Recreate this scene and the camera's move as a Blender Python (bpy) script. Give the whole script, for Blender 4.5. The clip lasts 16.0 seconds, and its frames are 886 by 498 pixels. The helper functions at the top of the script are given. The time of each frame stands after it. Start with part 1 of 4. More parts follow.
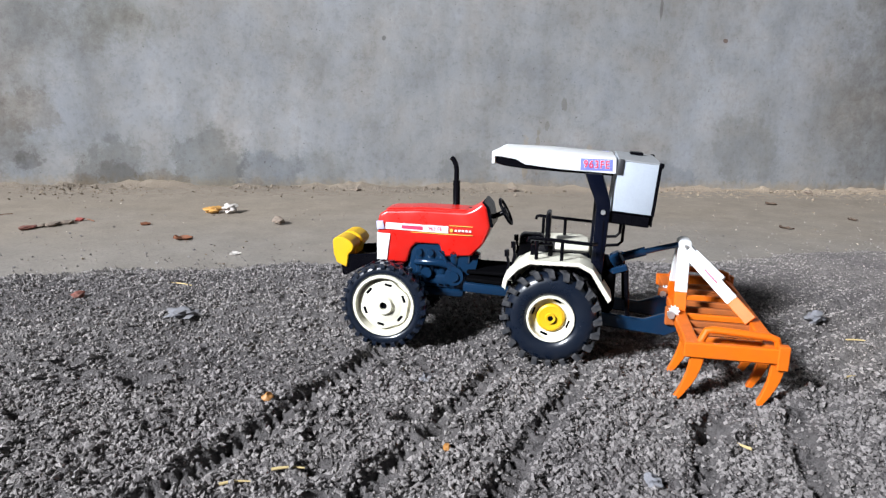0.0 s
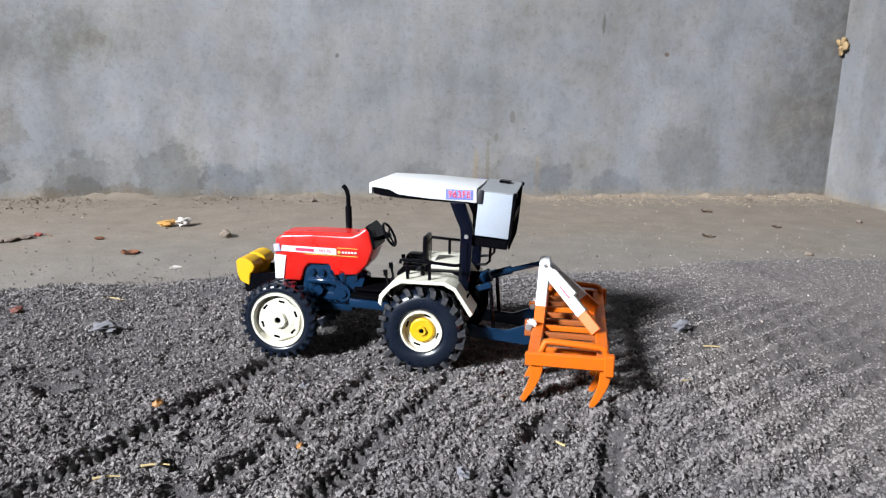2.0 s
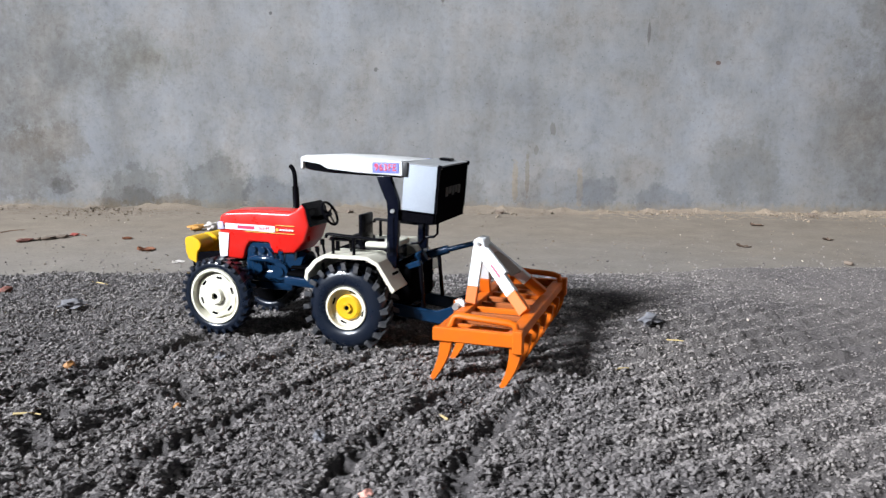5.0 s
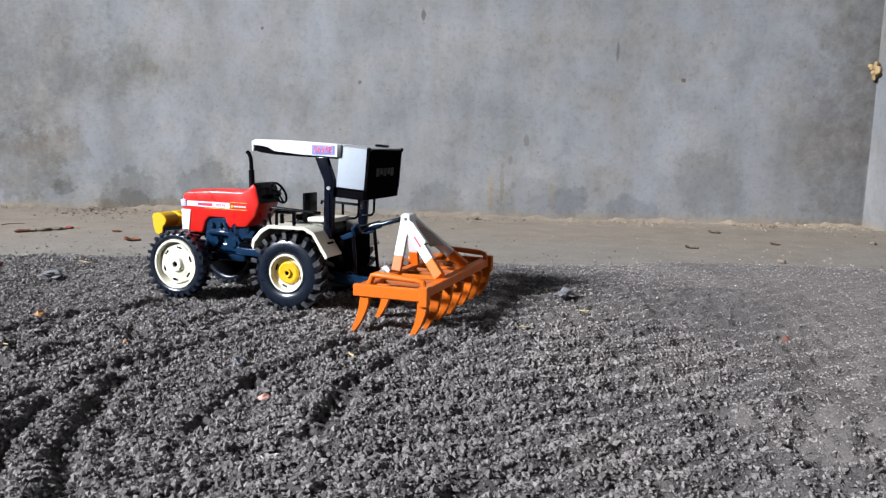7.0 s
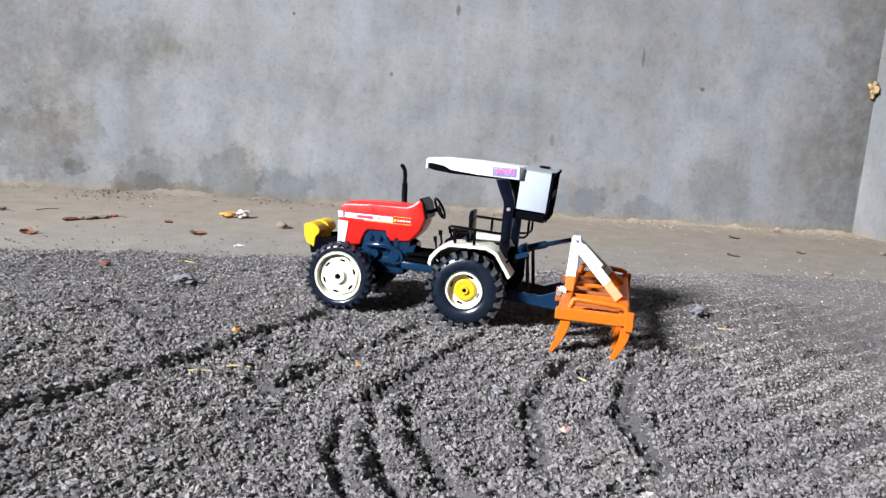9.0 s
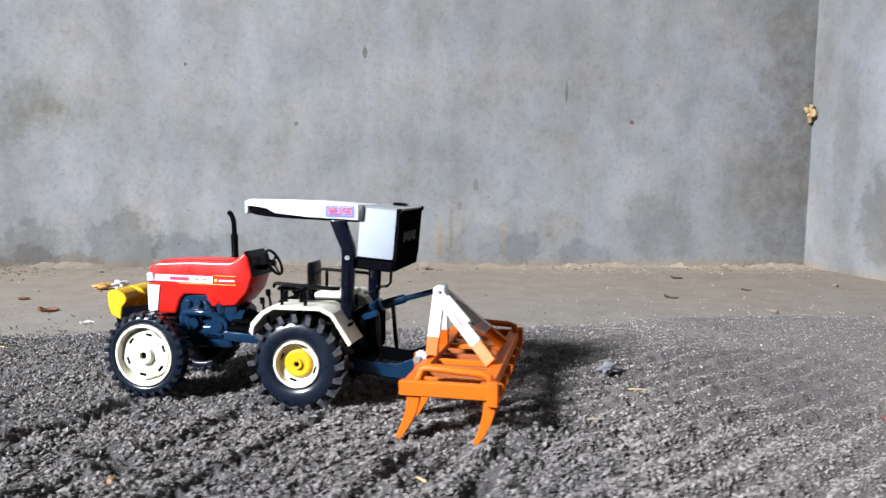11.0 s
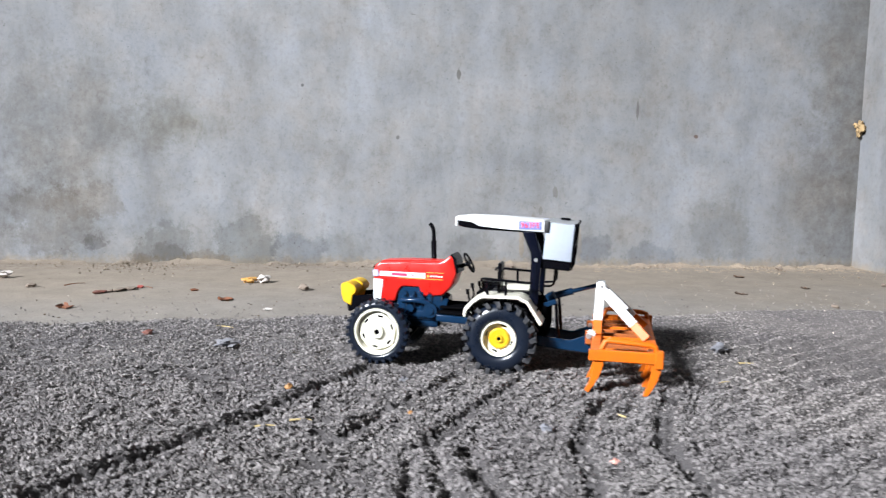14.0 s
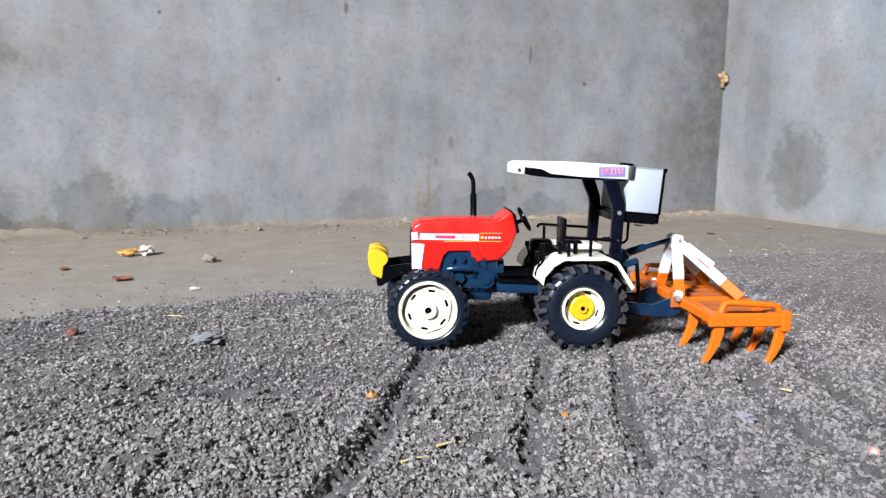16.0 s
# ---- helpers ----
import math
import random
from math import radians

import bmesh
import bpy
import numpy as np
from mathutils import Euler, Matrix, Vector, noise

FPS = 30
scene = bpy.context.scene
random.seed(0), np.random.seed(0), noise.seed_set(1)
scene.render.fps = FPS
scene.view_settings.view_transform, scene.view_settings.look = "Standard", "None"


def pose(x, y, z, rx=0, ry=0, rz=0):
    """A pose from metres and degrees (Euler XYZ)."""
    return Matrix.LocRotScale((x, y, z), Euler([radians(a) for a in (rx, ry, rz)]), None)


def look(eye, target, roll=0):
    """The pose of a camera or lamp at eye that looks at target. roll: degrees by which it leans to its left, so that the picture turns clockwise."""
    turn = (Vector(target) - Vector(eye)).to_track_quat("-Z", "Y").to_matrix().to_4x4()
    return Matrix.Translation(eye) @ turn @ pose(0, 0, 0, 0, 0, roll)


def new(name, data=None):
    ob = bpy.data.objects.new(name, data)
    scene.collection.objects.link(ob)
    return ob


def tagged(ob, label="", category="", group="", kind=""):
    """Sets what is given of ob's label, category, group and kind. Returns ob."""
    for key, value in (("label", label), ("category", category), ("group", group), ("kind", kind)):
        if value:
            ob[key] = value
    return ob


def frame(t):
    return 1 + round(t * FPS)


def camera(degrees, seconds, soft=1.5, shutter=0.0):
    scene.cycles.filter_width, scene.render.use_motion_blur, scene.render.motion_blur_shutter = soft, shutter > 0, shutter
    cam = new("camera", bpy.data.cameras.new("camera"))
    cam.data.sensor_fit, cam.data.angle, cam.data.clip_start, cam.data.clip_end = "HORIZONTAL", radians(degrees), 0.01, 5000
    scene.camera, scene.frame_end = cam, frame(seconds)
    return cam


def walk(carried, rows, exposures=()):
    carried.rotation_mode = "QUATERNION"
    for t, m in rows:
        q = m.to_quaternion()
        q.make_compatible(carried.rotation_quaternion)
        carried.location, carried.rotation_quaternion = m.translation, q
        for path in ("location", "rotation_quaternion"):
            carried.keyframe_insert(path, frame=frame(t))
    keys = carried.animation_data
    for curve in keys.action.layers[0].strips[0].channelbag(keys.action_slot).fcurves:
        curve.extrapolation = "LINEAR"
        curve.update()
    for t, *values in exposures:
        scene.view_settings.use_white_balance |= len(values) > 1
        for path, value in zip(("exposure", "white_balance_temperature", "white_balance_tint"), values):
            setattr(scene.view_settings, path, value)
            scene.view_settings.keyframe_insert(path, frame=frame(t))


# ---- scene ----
cam = camera(62.05, 16.0, soft=1.25, shutter=0.3)
walk(cam, (
    (0.0, look((-0.1944, -0.6413, 0.2314), (-0.0596, 0.3253, 0.0134), 1.51)),
    (0.5, look((-0.2098, -0.6545, 0.2362), (-0.0544, 0.3079, 0.0133), 2.20)),
    (1.0, look((-0.1995, -0.6599, 0.2425), (-0.0415, 0.3047, 0.0312), 2.00)),
    (1.5, look((-0.1772, -0.6844, 0.2377), (-0.0229, 0.2853, 0.0479), 3.14)),
    (2.0, look((-0.0925, -0.7288, 0.2724), (0.0422, 0.2373, 0.0520), 1.04)),
    (2.5, look((-0.1580, -0.7285, 0.2273), (0.0095, 0.2362, 0.0238), 2.43)),
    (3.0, look((-0.2204, -0.7016, 0.2109), (-0.0564, 0.2705, 0.0431), 3.75)),
    (3.5, look((-0.1949, -0.7164, 0.2158), (-0.0295, 0.2534, 0.0363), 4.96)),
    (4.0, look((-0.0625, -0.7339, 0.1899), (0.0372, 0.2443, 0.0178), 5.35)),
    (4.2, look((-0.0380, -0.7258, 0.2022), (0.0370, 0.2511, 0.0158), 4.15)),
    (6.3, look((0.2227, -0.7543, 0.2162), (0.1198, 0.2306, 0.0769), 1.16)),
    (6.5, look((0.2163, -0.7915, 0.2039), (0.1076, 0.1923, 0.0615), 1.83)),
    (7.0, look((0.1651, -0.8252, 0.1767), (0.1424, 0.1647, 0.0367), 1.24)),
    (7.5, look((0.1354, -0.8198, 0.1975), (0.1452, 0.1710, 0.0631), 1.06)),
    (8.0, look((0.0670, -0.8724, 0.2100), (0.1195, 0.1160, 0.0696), 2.19)),
    (8.5, look((-0.0722, -0.8518, 0.2308), (-0.0164, 0.1334, 0.0712), 2.96)),
    (9.0, look((-0.1173, -0.8381, 0.2164), (-0.0261, 0.1434, 0.0485), 3.96)),
    (9.5, look((-0.1344, -0.7731, 0.1855), (0.0251, 0.2039, 0.0457), 3.94)),
    (10.0, look((-0.1711, -0.6842, 0.1824), (0.0698, 0.2807, 0.0771), 2.08)),
    (10.2, look((-0.1628, -0.6756, 0.1576), (0.1006, 0.2868, 0.0917), 1.43)),
    (12.3, look((0.3415, -0.9116, 0.2696), (0.1688, 0.0650, 0.1413), -1.43)),
    (12.5, look((0.2813, -0.9908, 0.2291), (0.1870, 0.0004, 0.1354), 0.26)),
    (13.0, look((0.4683, -0.9553, 0.2028), (0.2788, 0.0220, 0.1090), -0.54)),
    (13.5, look((0.2817, -0.9518, 0.2029), (0.1377, 0.0325, 0.1015), -0.52)),
    (14.0, look((-0.1639, -0.8843, 0.2193), (-0.0691, 0.1069, 0.1264), 0.97)),
    (14.5, look((-0.1979, -0.8337, 0.2172), (-0.1158, 0.1565, 0.1045), -0.24)),
    (15.0, look((-0.3457, -0.7260, 0.2203), (-0.1234, 0.2407, 0.0935), 1.68)),
    (15.5, look((-0.3696, -0.7038, 0.1916), (-0.0967, 0.2498, 0.0672), 0.22)),
    (16.0, look((-0.4106, -0.6455, 0.1976), (-0.0328, 0.2627, 0.0517), 0.70)),
), exposures=((0.0, -0.14), (4.0, -0.14), (7.0, -0.18), (8.5, 0.1), (9.5, 0.12), (10.0, 0.0), (12.3, 0.2), (13.5, 0.2), (14.5, 0.0), (15.0, -0.08), (16.0, 0.0)))

# ---- world, daylight ----
world = bpy.data.worlds.new("sky")
scene.world = world
world.use_nodes = True
wn = world.node_tree
sky = wn.nodes.new("ShaderNodeTexSky")
sky.sky_type = "NISHITA"
sky.sun_disc = False
sky.sun_elevation = radians(59)
sky.sun_rotation = radians(56)
wn.nodes["Background"].inputs["Strength"].default_value = 0.12
wn.links.new(sky.outputs["Color"], wn.nodes["Background"].inputs["Color"])

sun_data = bpy.data.lights.new("sun", "SUN")
sun_data.energy = 2.5
sun_data.angle = radians(0.5)
sun_data.color = (1.0, 0.95, 0.88)
sun = new("sun", sun_data)
sun.matrix_world = look((3.0, 2.0, 6.0), (0.0, 0.0, 0.0))

# stands in for daylight from the left; its window is unseen and added
window_light = bpy.data.lights.new("window_daylight", "AREA")
window_light.shape = "RECTANGLE"
window_light.size = 1.3
window_light.size_y = 1.6
window_light.energy = 278
window_light.spread = radians(48)
window_light.color = (0.87, 0.92, 1.0)
lamp = new("window_daylight", window_light)
lamp.matrix_world = look((-7.25, -4.62, 5.13), (-0.30, 0.45, 0.2))

# ---- materials ----
def ramp(nt, fac, stops):
    r = nt.nodes.new("ShaderNodeValToRGB")
    while len(r.color_ramp.elements) < len(stops):
        r.color_ramp.elements.new(0.5)
    for e, (p, c) in zip(r.color_ramp.elements, stops):
        e.position = p
        e.color = (*c, 1) if len(c) == 3 else c
    nt.links.new(fac, r.inputs["Fac"])
    return r.outputs["Color"]


def noise_tex(nt, vec, scale, detail=4.0, rough=0.6):
    n = nt.nodes.new("ShaderNodeTexNoise")
    n.inputs["Scale"].default_value = scale
    n.inputs["Detail"].default_value = detail
    n.inputs["Roughness"].default_value = rough
    nt.links.new(vec, n.inputs["Vector"])
    return n.outputs["Fac"]


def mixed(nt, fac, a, b, kind="MIX"):
    m = nt.nodes.new("ShaderNodeMix")
    m.data_type = "RGBA"
    m.blend_type = kind
    for sock, v in ((m.inputs[0], fac), (m.inputs[6], a), (m.inputs[7], b)):
        if hasattr(v, "is_linked"):
            nt.links.new(v, sock)
        elif isinstance(v, (int, float)):
            sock.default_value = v
        else:
            sock.default_value = (*v, 1)
    return m.outputs[2]


def calc(nt, op, a, b=0.0, c=0.0, clamp=False):
    m = nt.nodes.new("ShaderNodeMath")
    m.operation = op
    m.use_clamp = clamp
    for sock, v in zip(m.inputs, (a, b, c)):
        if hasattr(v, "is_linked"):
            nt.links.new(v, sock)
        else:
            sock.default_value = v
    return m.outputs[0]


def bumped(nt, bsdf, height, strength, distance):
    b = nt.nodes.new("ShaderNodeBump")
    b.inputs["Strength"].default_value = strength
    b.inputs["Distance"].default_value = distance
    nt.links.new(height, b.inputs["Height"])
    nt.links.new(b.outputs["Normal"], bsdf.inputs["Normal"])


def start(name):
    m = bpy.data.materials.new(name)
    m.use_nodes = True
    nt = m.node_tree
    co = nt.nodes.new("ShaderNodeTexCoord").outputs["Object"]
    return m, nt, nt.nodes["Principled BSDF"], co


def paint(name, colour, rough=0.4, dirt=(0.30, 0.26, 0.22), amount=0.25, metal=0.0, grain=1500.0, bump=0.15, coat=0.0, sheen=0.5):
    """Toy plastic or paint with dust and fine scuffs."""
    m, nt, bsdf, co = start(name)
    n1 = noise_tex(nt, co, 60.0, 5.0, 0.65)
    n2 = noise_tex(nt, co, grain, 2.0)
    f = calc(nt, "MULTIPLY", calc(nt, "MULTIPLY_ADD", n1, 2.6, -1.1, clamp=True), amount)
    dark = tuple(c * 0.82 for c in colour)
    base = mixed(nt, n2, colour, dark)
    nt.links.new(mixed(nt, f, base, dirt), bsdf.inputs["Base Color"])
    nt.links.new(calc(nt, "MULTIPLY_ADD", n1, 0.25, rough - 0.1, clamp=True), bsdf.inputs["Roughness"])
    bsdf.inputs["Metallic"].default_value = metal
    bsdf.inputs["Coat Weight"].default_value = coat
    bsdf.inputs["Specular IOR Level"].default_value = sheen
    bumped(nt, bsdf, n1, bump, 0.0006)
    return m


RED = paint("red_plastic", (0.58, 0.011, 0.007), 0.28, amount=0.04, coat=0.12, bump=0.05)
CREAM = paint("cream_plastic", (0.68, 0.65, 0.53), 0.35, amount=0.08, bump=0.05)
WHITE = paint("white_paint", (0.70, 0.70, 0.70), 0.45, amount=0.08)
GREYBOX = paint("grey_foil", (0.37, 0.405, 0.455), 0.55, (0.22, 0.22, 0.24), 0.22, bump=1.0, sheen=0.03)
NAVY = paint("navy_plastic", (0.0048, 0.0210, 0.051), 0.14, (0.08, 0.09, 0.10), 0.03, coat=0.3, sheen=0.3)
POST = paint("post_black", (0.0022, 0.0032, 0.0085), 0.20, (0.04, 0.04, 0.04), 0.03, bump=0.3, sheen=0.2)
MATTE = paint("matte_black", (0.0025, 0.0025, 0.003), 0.75, (0.03, 0.03, 0.03), 0.03, sheen=0.0)
BLACK = paint("black_plastic", (0.0022, 0.0022, 0.0035), 0.20, (0.04, 0.04, 0.04), 0.03, sheen=0.10)
TYRE = paint("tyre_rubber", (0.004, 0.0075, 0.016), 0.27, (0.07, 0.07, 0.075), 0.08, bump=0.25, coat=0.25, sheen=0.5)
LUG = paint("dusty_lug_rubber", (0.022, 0.023, 0.027), 0.65, (0.15, 0.14, 0.13), 0.55, bump=0.4, sheen=0.25)
YELLOW = paint("yellow_plastic", (0.66, 0.385, 0.004), 0.42, (0.35, 0.25, 0.08), 0.2, sheen=0.35)
ORANGE = paint("orange_paint", (0.66, 0.130, 0.004), 0.45, (0.24, 0.070, 0.015), 0.35, bump=0.4, sheen=0.3)
RUST = paint("worn_orange", (0.34, 0.085, 0.015), 0.6, (0.14, 0.06, 0.03), 0.6, bump=0.4, sheen=0.3)
SILVER = paint("dull_silver", (0.50, 0.50, 0.49), 0.35, metal=0.7, amount=0.2)
STICKER = paint("sticker_white", (0.68, 0.66, 0.68), 0.4, amount=0.05, bump=0.0)
PINK = paint("sticker_print", (0.58, 0.035, 0.10), 0.4, amount=0.05, bump=0.0)
BLUEPRINT = paint("sticker_blue", (0.17, 0.20, 0.52), 0.4, amount=0.05, bump=0.0)
GOLD = paint("gold_print", (0.65, 0.42, 0.07), 0.4, amount=0.05, bump=0.0)
LAMP = paint("lamp_lens", (0.50, 0.47, 0.66), 0.15, amount=0.05, coat=0.5)
LEAF = paint("dry_leaf", (0.19, 0.068, 0.030), 0.8, (0.07, 0.04, 0.03), 0.7)
HUSK = paint("grey_brown_leaf", (0.105, 0.068, 0.046), 0.85, (0.05, 0.04, 0.03), 0.6)
STRAW = paint("straw", (0.46, 0.35, 0.16), 0.7, amount=0.2)
CHIP = paint("pale_chip", (0.56, 0.51, 0.47), 0.8, amount=0.3)
FLUFF = paint("grey_fluff", (0.17, 0.17, 0.185), 0.95, amount=0.3)
NEST = paint("mud_nest", (0.36, 0.245, 0.12), 0.95, (0.27, 0.18, 0.09), 0.5, bump=1.0)
LITTER = paint("red_litter", (0.16, 0.046, 0.032), 0.75, (0.10, 0.07, 0.05), 0.7)
AMBER = paint("amber_bit", (0.32, 0.14, 0.03), 0.5, amount=0.2)
CLOD = paint("dirt_clod", (0.20, 0.155, 0.12), 0.95, (0.10, 0.08, 0.065), 0.6, bump=1.0)


def ellipse_mask(nt, co, cx, cz, rx, rz, ragged, axis="X", soft=0.3):
    """1 inside a ragged patch on an upright wall, 0 outside."""
    sep = nt.nodes.new("ShaderNodeSeparateXYZ")
    nt.links.new(co, sep.inputs[0])
    u = calc(nt, "DIVIDE", calc(nt, "SUBTRACT", sep.outputs[axis], cx), rx)
    v = calc(nt, "DIVIDE", calc(nt, "SUBTRACT", sep.outputs["Z"], cz), rz)
    d = calc(nt, "SQRT", calc(nt, "ADD", calc(nt, "MULTIPLY", u, u), calc(nt, "MULTIPLY", v, v)))
    d = calc(nt, "ADD", d, calc(nt, "MULTIPLY", calc(nt, "SUBTRACT", ragged, 0.5), 2.0))
    return calc(nt, "DIVIDE", calc(nt, "SUBTRACT", 1.0, d), soft, clamp=True)


def plaster(name, patches, axis="X"):
    """Bare cement plaster: cloudy trowel marks, pale lime bloom, fine pits; patches add damp stains and painted light
    and shade.
    """
    m, nt, bsdf, co = start(name)
    mp = nt.nodes.new("ShaderNodeMapping")
    mp.inputs["Scale"].default_value = (1.0, 1.0, 0.62)
    nt.links.new(co, mp.inputs[0])
    big = noise_tex(nt, mp.outputs[0], 2.3, 6.0, 0.62)
    mid = noise_tex(nt, mp.outputs[0], 9.0, 7.0, 0.68)
    fine = noise_tex(nt, co, 90.0, 5.0, 0.7)
    ragged = noise_tex(nt, co, 16.0, 8.0, 0.78)
    tiny = noise_tex(nt, co, 55.0, 5.0, 0.7)
    hue = noise_tex(nt, co, 6.0, 6.0, 0.7)
    base = ramp(nt, big, ((0.30, (0.148, 0.144, 0.139)), (0.50, (0.180, 0.180, 0.180)), (0.70, (0.212, 0.215, 0.222))))
    mott = ramp(nt, mid, ((0.30, (0.80, 0.79, 0.775)), (0.5, (1.0, 1.0, 1.0)), (0.72, (1.14, 1.14, 1.15))))
    base = mixed(nt, 1.0, base, mott, "MULTIPLY")
    base = mixed(nt, 1.0, base, ramp(nt, hue, ((0.32, (0.93, 0.965, 1.03)), (0.5, (1.0, 1.0, 1.0)), (0.66, (1.06, 1.0, 0.94)))), "MULTIPLY")
    speck = ramp(nt, fine, ((0.34, (0.86, 0.85, 0.84)), (0.5, (1.0, 1.0, 1.0))))
    base = mixed(nt, 1.0, base, speck, "MULTIPLY")
    scuff = noise_tex(nt, co, 26.0, 9.0, 0.78)
    base = mixed(nt, calc(nt, "MULTIPLY_ADD", hue, 3.0, -1.0, clamp=True), base, mixed(nt, 1.0, base, ramp(nt, scuff, ((0.34, (0.74, 0.73, 0.71)), (0.47, (0.98, 0.98, 0.98)), (0.55, (1.0, 1.0, 1.0)), (0.68, (1.16, 1.16, 1.17)))), "MULTIPLY"))
    pit = noise_tex(nt, co, 150.0, 2.0, 0.5)
    base = mixed(nt, 1.0, base, ramp(nt, pit, ((0.235, (0.55, 0.53, 0.5)), (0.275, (1, 1, 1)), (0.78, (1, 1, 1)), (0.82, (1.25, 1.25, 1.25)))), "MULTIPLY")
    streak = nt.nodes.new("ShaderNodeMapping")
    streak.inputs["Scale"].default_value = (14.0, 14.0, 1.6)
    nt.links.new(co, streak.inputs[0])
    run = noise_tex(nt, streak.outputs[0], 1.0, 5.0, 0.65)
    base = mixed(nt, 1.0, base, ramp(nt, run, ((0.28, (0.93, 0.925, 0.915)), (0.5, (1, 1, 1)), (0.75, (1.04, 1.04, 1.045)))), "MULTIPLY")
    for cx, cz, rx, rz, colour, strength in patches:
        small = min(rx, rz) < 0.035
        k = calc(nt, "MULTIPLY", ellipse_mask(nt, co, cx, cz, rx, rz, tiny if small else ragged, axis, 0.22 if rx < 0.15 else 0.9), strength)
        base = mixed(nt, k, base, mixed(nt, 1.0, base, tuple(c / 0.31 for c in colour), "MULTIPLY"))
    nt.links.new(base, bsdf.inputs["Base Color"])
    bsdf.inputs["Roughness"].default_value = 0.88
    hsum = calc(nt, "MULTIPLY_ADD", fine, 0.35, mid)
    bumped(nt, bsdf, hsum, 0.35, 0.006)
    return m


DAMP = (0.190, 0.190, 0.182)
TAN = (0.35, 0.295, 0.225)
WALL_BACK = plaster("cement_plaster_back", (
    (-1.40, 0.42, 0.85, 0.70, (0.175, 0.170, 0.165), 0.6), (-0.90, 0.36, 0.28, 0.20, (0.20, 0.195, 0.185), 0.75), (-1.15, 0.12, 0.36, 0.14, (0.19, 0.18, 0.165), 0.8),
    (-0.68, 0.35, 0.17, 0.075, (0.205, 0.195, 0.165), 0.75), (-0.90, 0.15, 0.11, 0.05, (0.24, 0.215, 0.185), 0.5), (-0.60, 0.0, 0.06, 0.03, (0.22, 0.19, 0.15), 0.55), (-0.76, 0.0, 0.035, 0.02, (0.21, 0.18, 0.15), 0.55),
    # two broad pale patches: the brighter lit left of the wall, painted in
    (-0.35, 0.14, 0.55, 0.13, (0.355, 0.36, 0.37), 0.8), (-0.45, 0.52, 0.60, 0.42, (0.36, 0.362, 0.368), 0.8),
    (-0.70, 0.015, 0.085, 0.085, DAMP, 0.8), (-0.50, 0.025, 0.09, 0.105, DAMP, 0.85), (-0.36, 0.005, 0.08, 0.075, (0.20, 0.21, 0.225), 0.8), (-0.24, 0.02, 0.06, 0.06, DAMP, 0.5),
    (-0.88, 0.045, 0.03, 0.022, (0.14, 0.135, 0.13), 0.6), (-0.98, 0.10, 0.12, 0.09, (0.22, 0.205, 0.185), 0.5), (-0.70, 0.02, 0.05, 0.03, (0.19, 0.175, 0.16), 0.7),
    (0.33, 0.19, 0.009, 0.016, (0.19, 0.175, 0.155), 0.7), (0.29, 0.14, 0.006, 0.011, (0.20, 0.19, 0.17), 0.65), (0.24, 0.06, 0.008, 0.06, TAN, 0.7), (0.27, 0.08, 0.006, 0.06, (0.25, 0.22, 0.18), 0.7), (0.40, 0.05, 0.009, 0.06, TAN, 0.6),
    (0.60, 0.01, 0.08, 0.05, (0.215, 0.22, 0.23), 0.8), (0.44, 0.04, 0.05, 0.05, (0.23, 0.235, 0.245), 0.7), (0.80, 0.09, 0.10, 0.10, (0.23, 0.225, 0.215), 0.6), (0.10, 0.02, 0.075, 0.065, (0.215, 0.212, 0.205), 0.7), (0.36, 0.03, 0.13, 0.075, (0.225, 0.228, 0.235), 0.6),
    (0.06, 0.50, 0.006, 0.02, (0.12, 0.115, 0.10), 0.8), (0.55, 0.42, 0.004, 0.03, (0.17, 0.16, 0.15), 0.8), (-0.35, 0.46, 0.005, 0.005, (0.10, 0.10, 0.10), 0.9), (0.72, 0.35, 0.006, 0.006, (0.15, 0.10, 0.08), 0.9), (-0.1, 0.33, 0.005, 0.006, (0.12, 0.12, 0.11), 0.8),
    # first patch paints the shade of the right-hand corner into the plaster
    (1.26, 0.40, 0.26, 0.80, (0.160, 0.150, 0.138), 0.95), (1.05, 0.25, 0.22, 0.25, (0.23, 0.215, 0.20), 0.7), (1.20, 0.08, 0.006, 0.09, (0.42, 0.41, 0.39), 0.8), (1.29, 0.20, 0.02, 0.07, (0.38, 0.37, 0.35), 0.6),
    (0.0, -0.010, 9.0, 0.026, TAN, 0.95)))
WALL_SIDE = plaster("cement_plaster_side", ((0.2, 0.5, 1.6, 1.4, (0.30, 0.305, 0.315), 0.9), (0.80, 0.13, 0.10, 0.12, (0.20, 0.195, 0.185), 0.75), (0.95, 0.30, 0.05, 0.25, (0.25, 0.245, 0.24), 0.6), (0.0, -0.010, 9.0, 0.024, TAN, 0.9)), "Y")


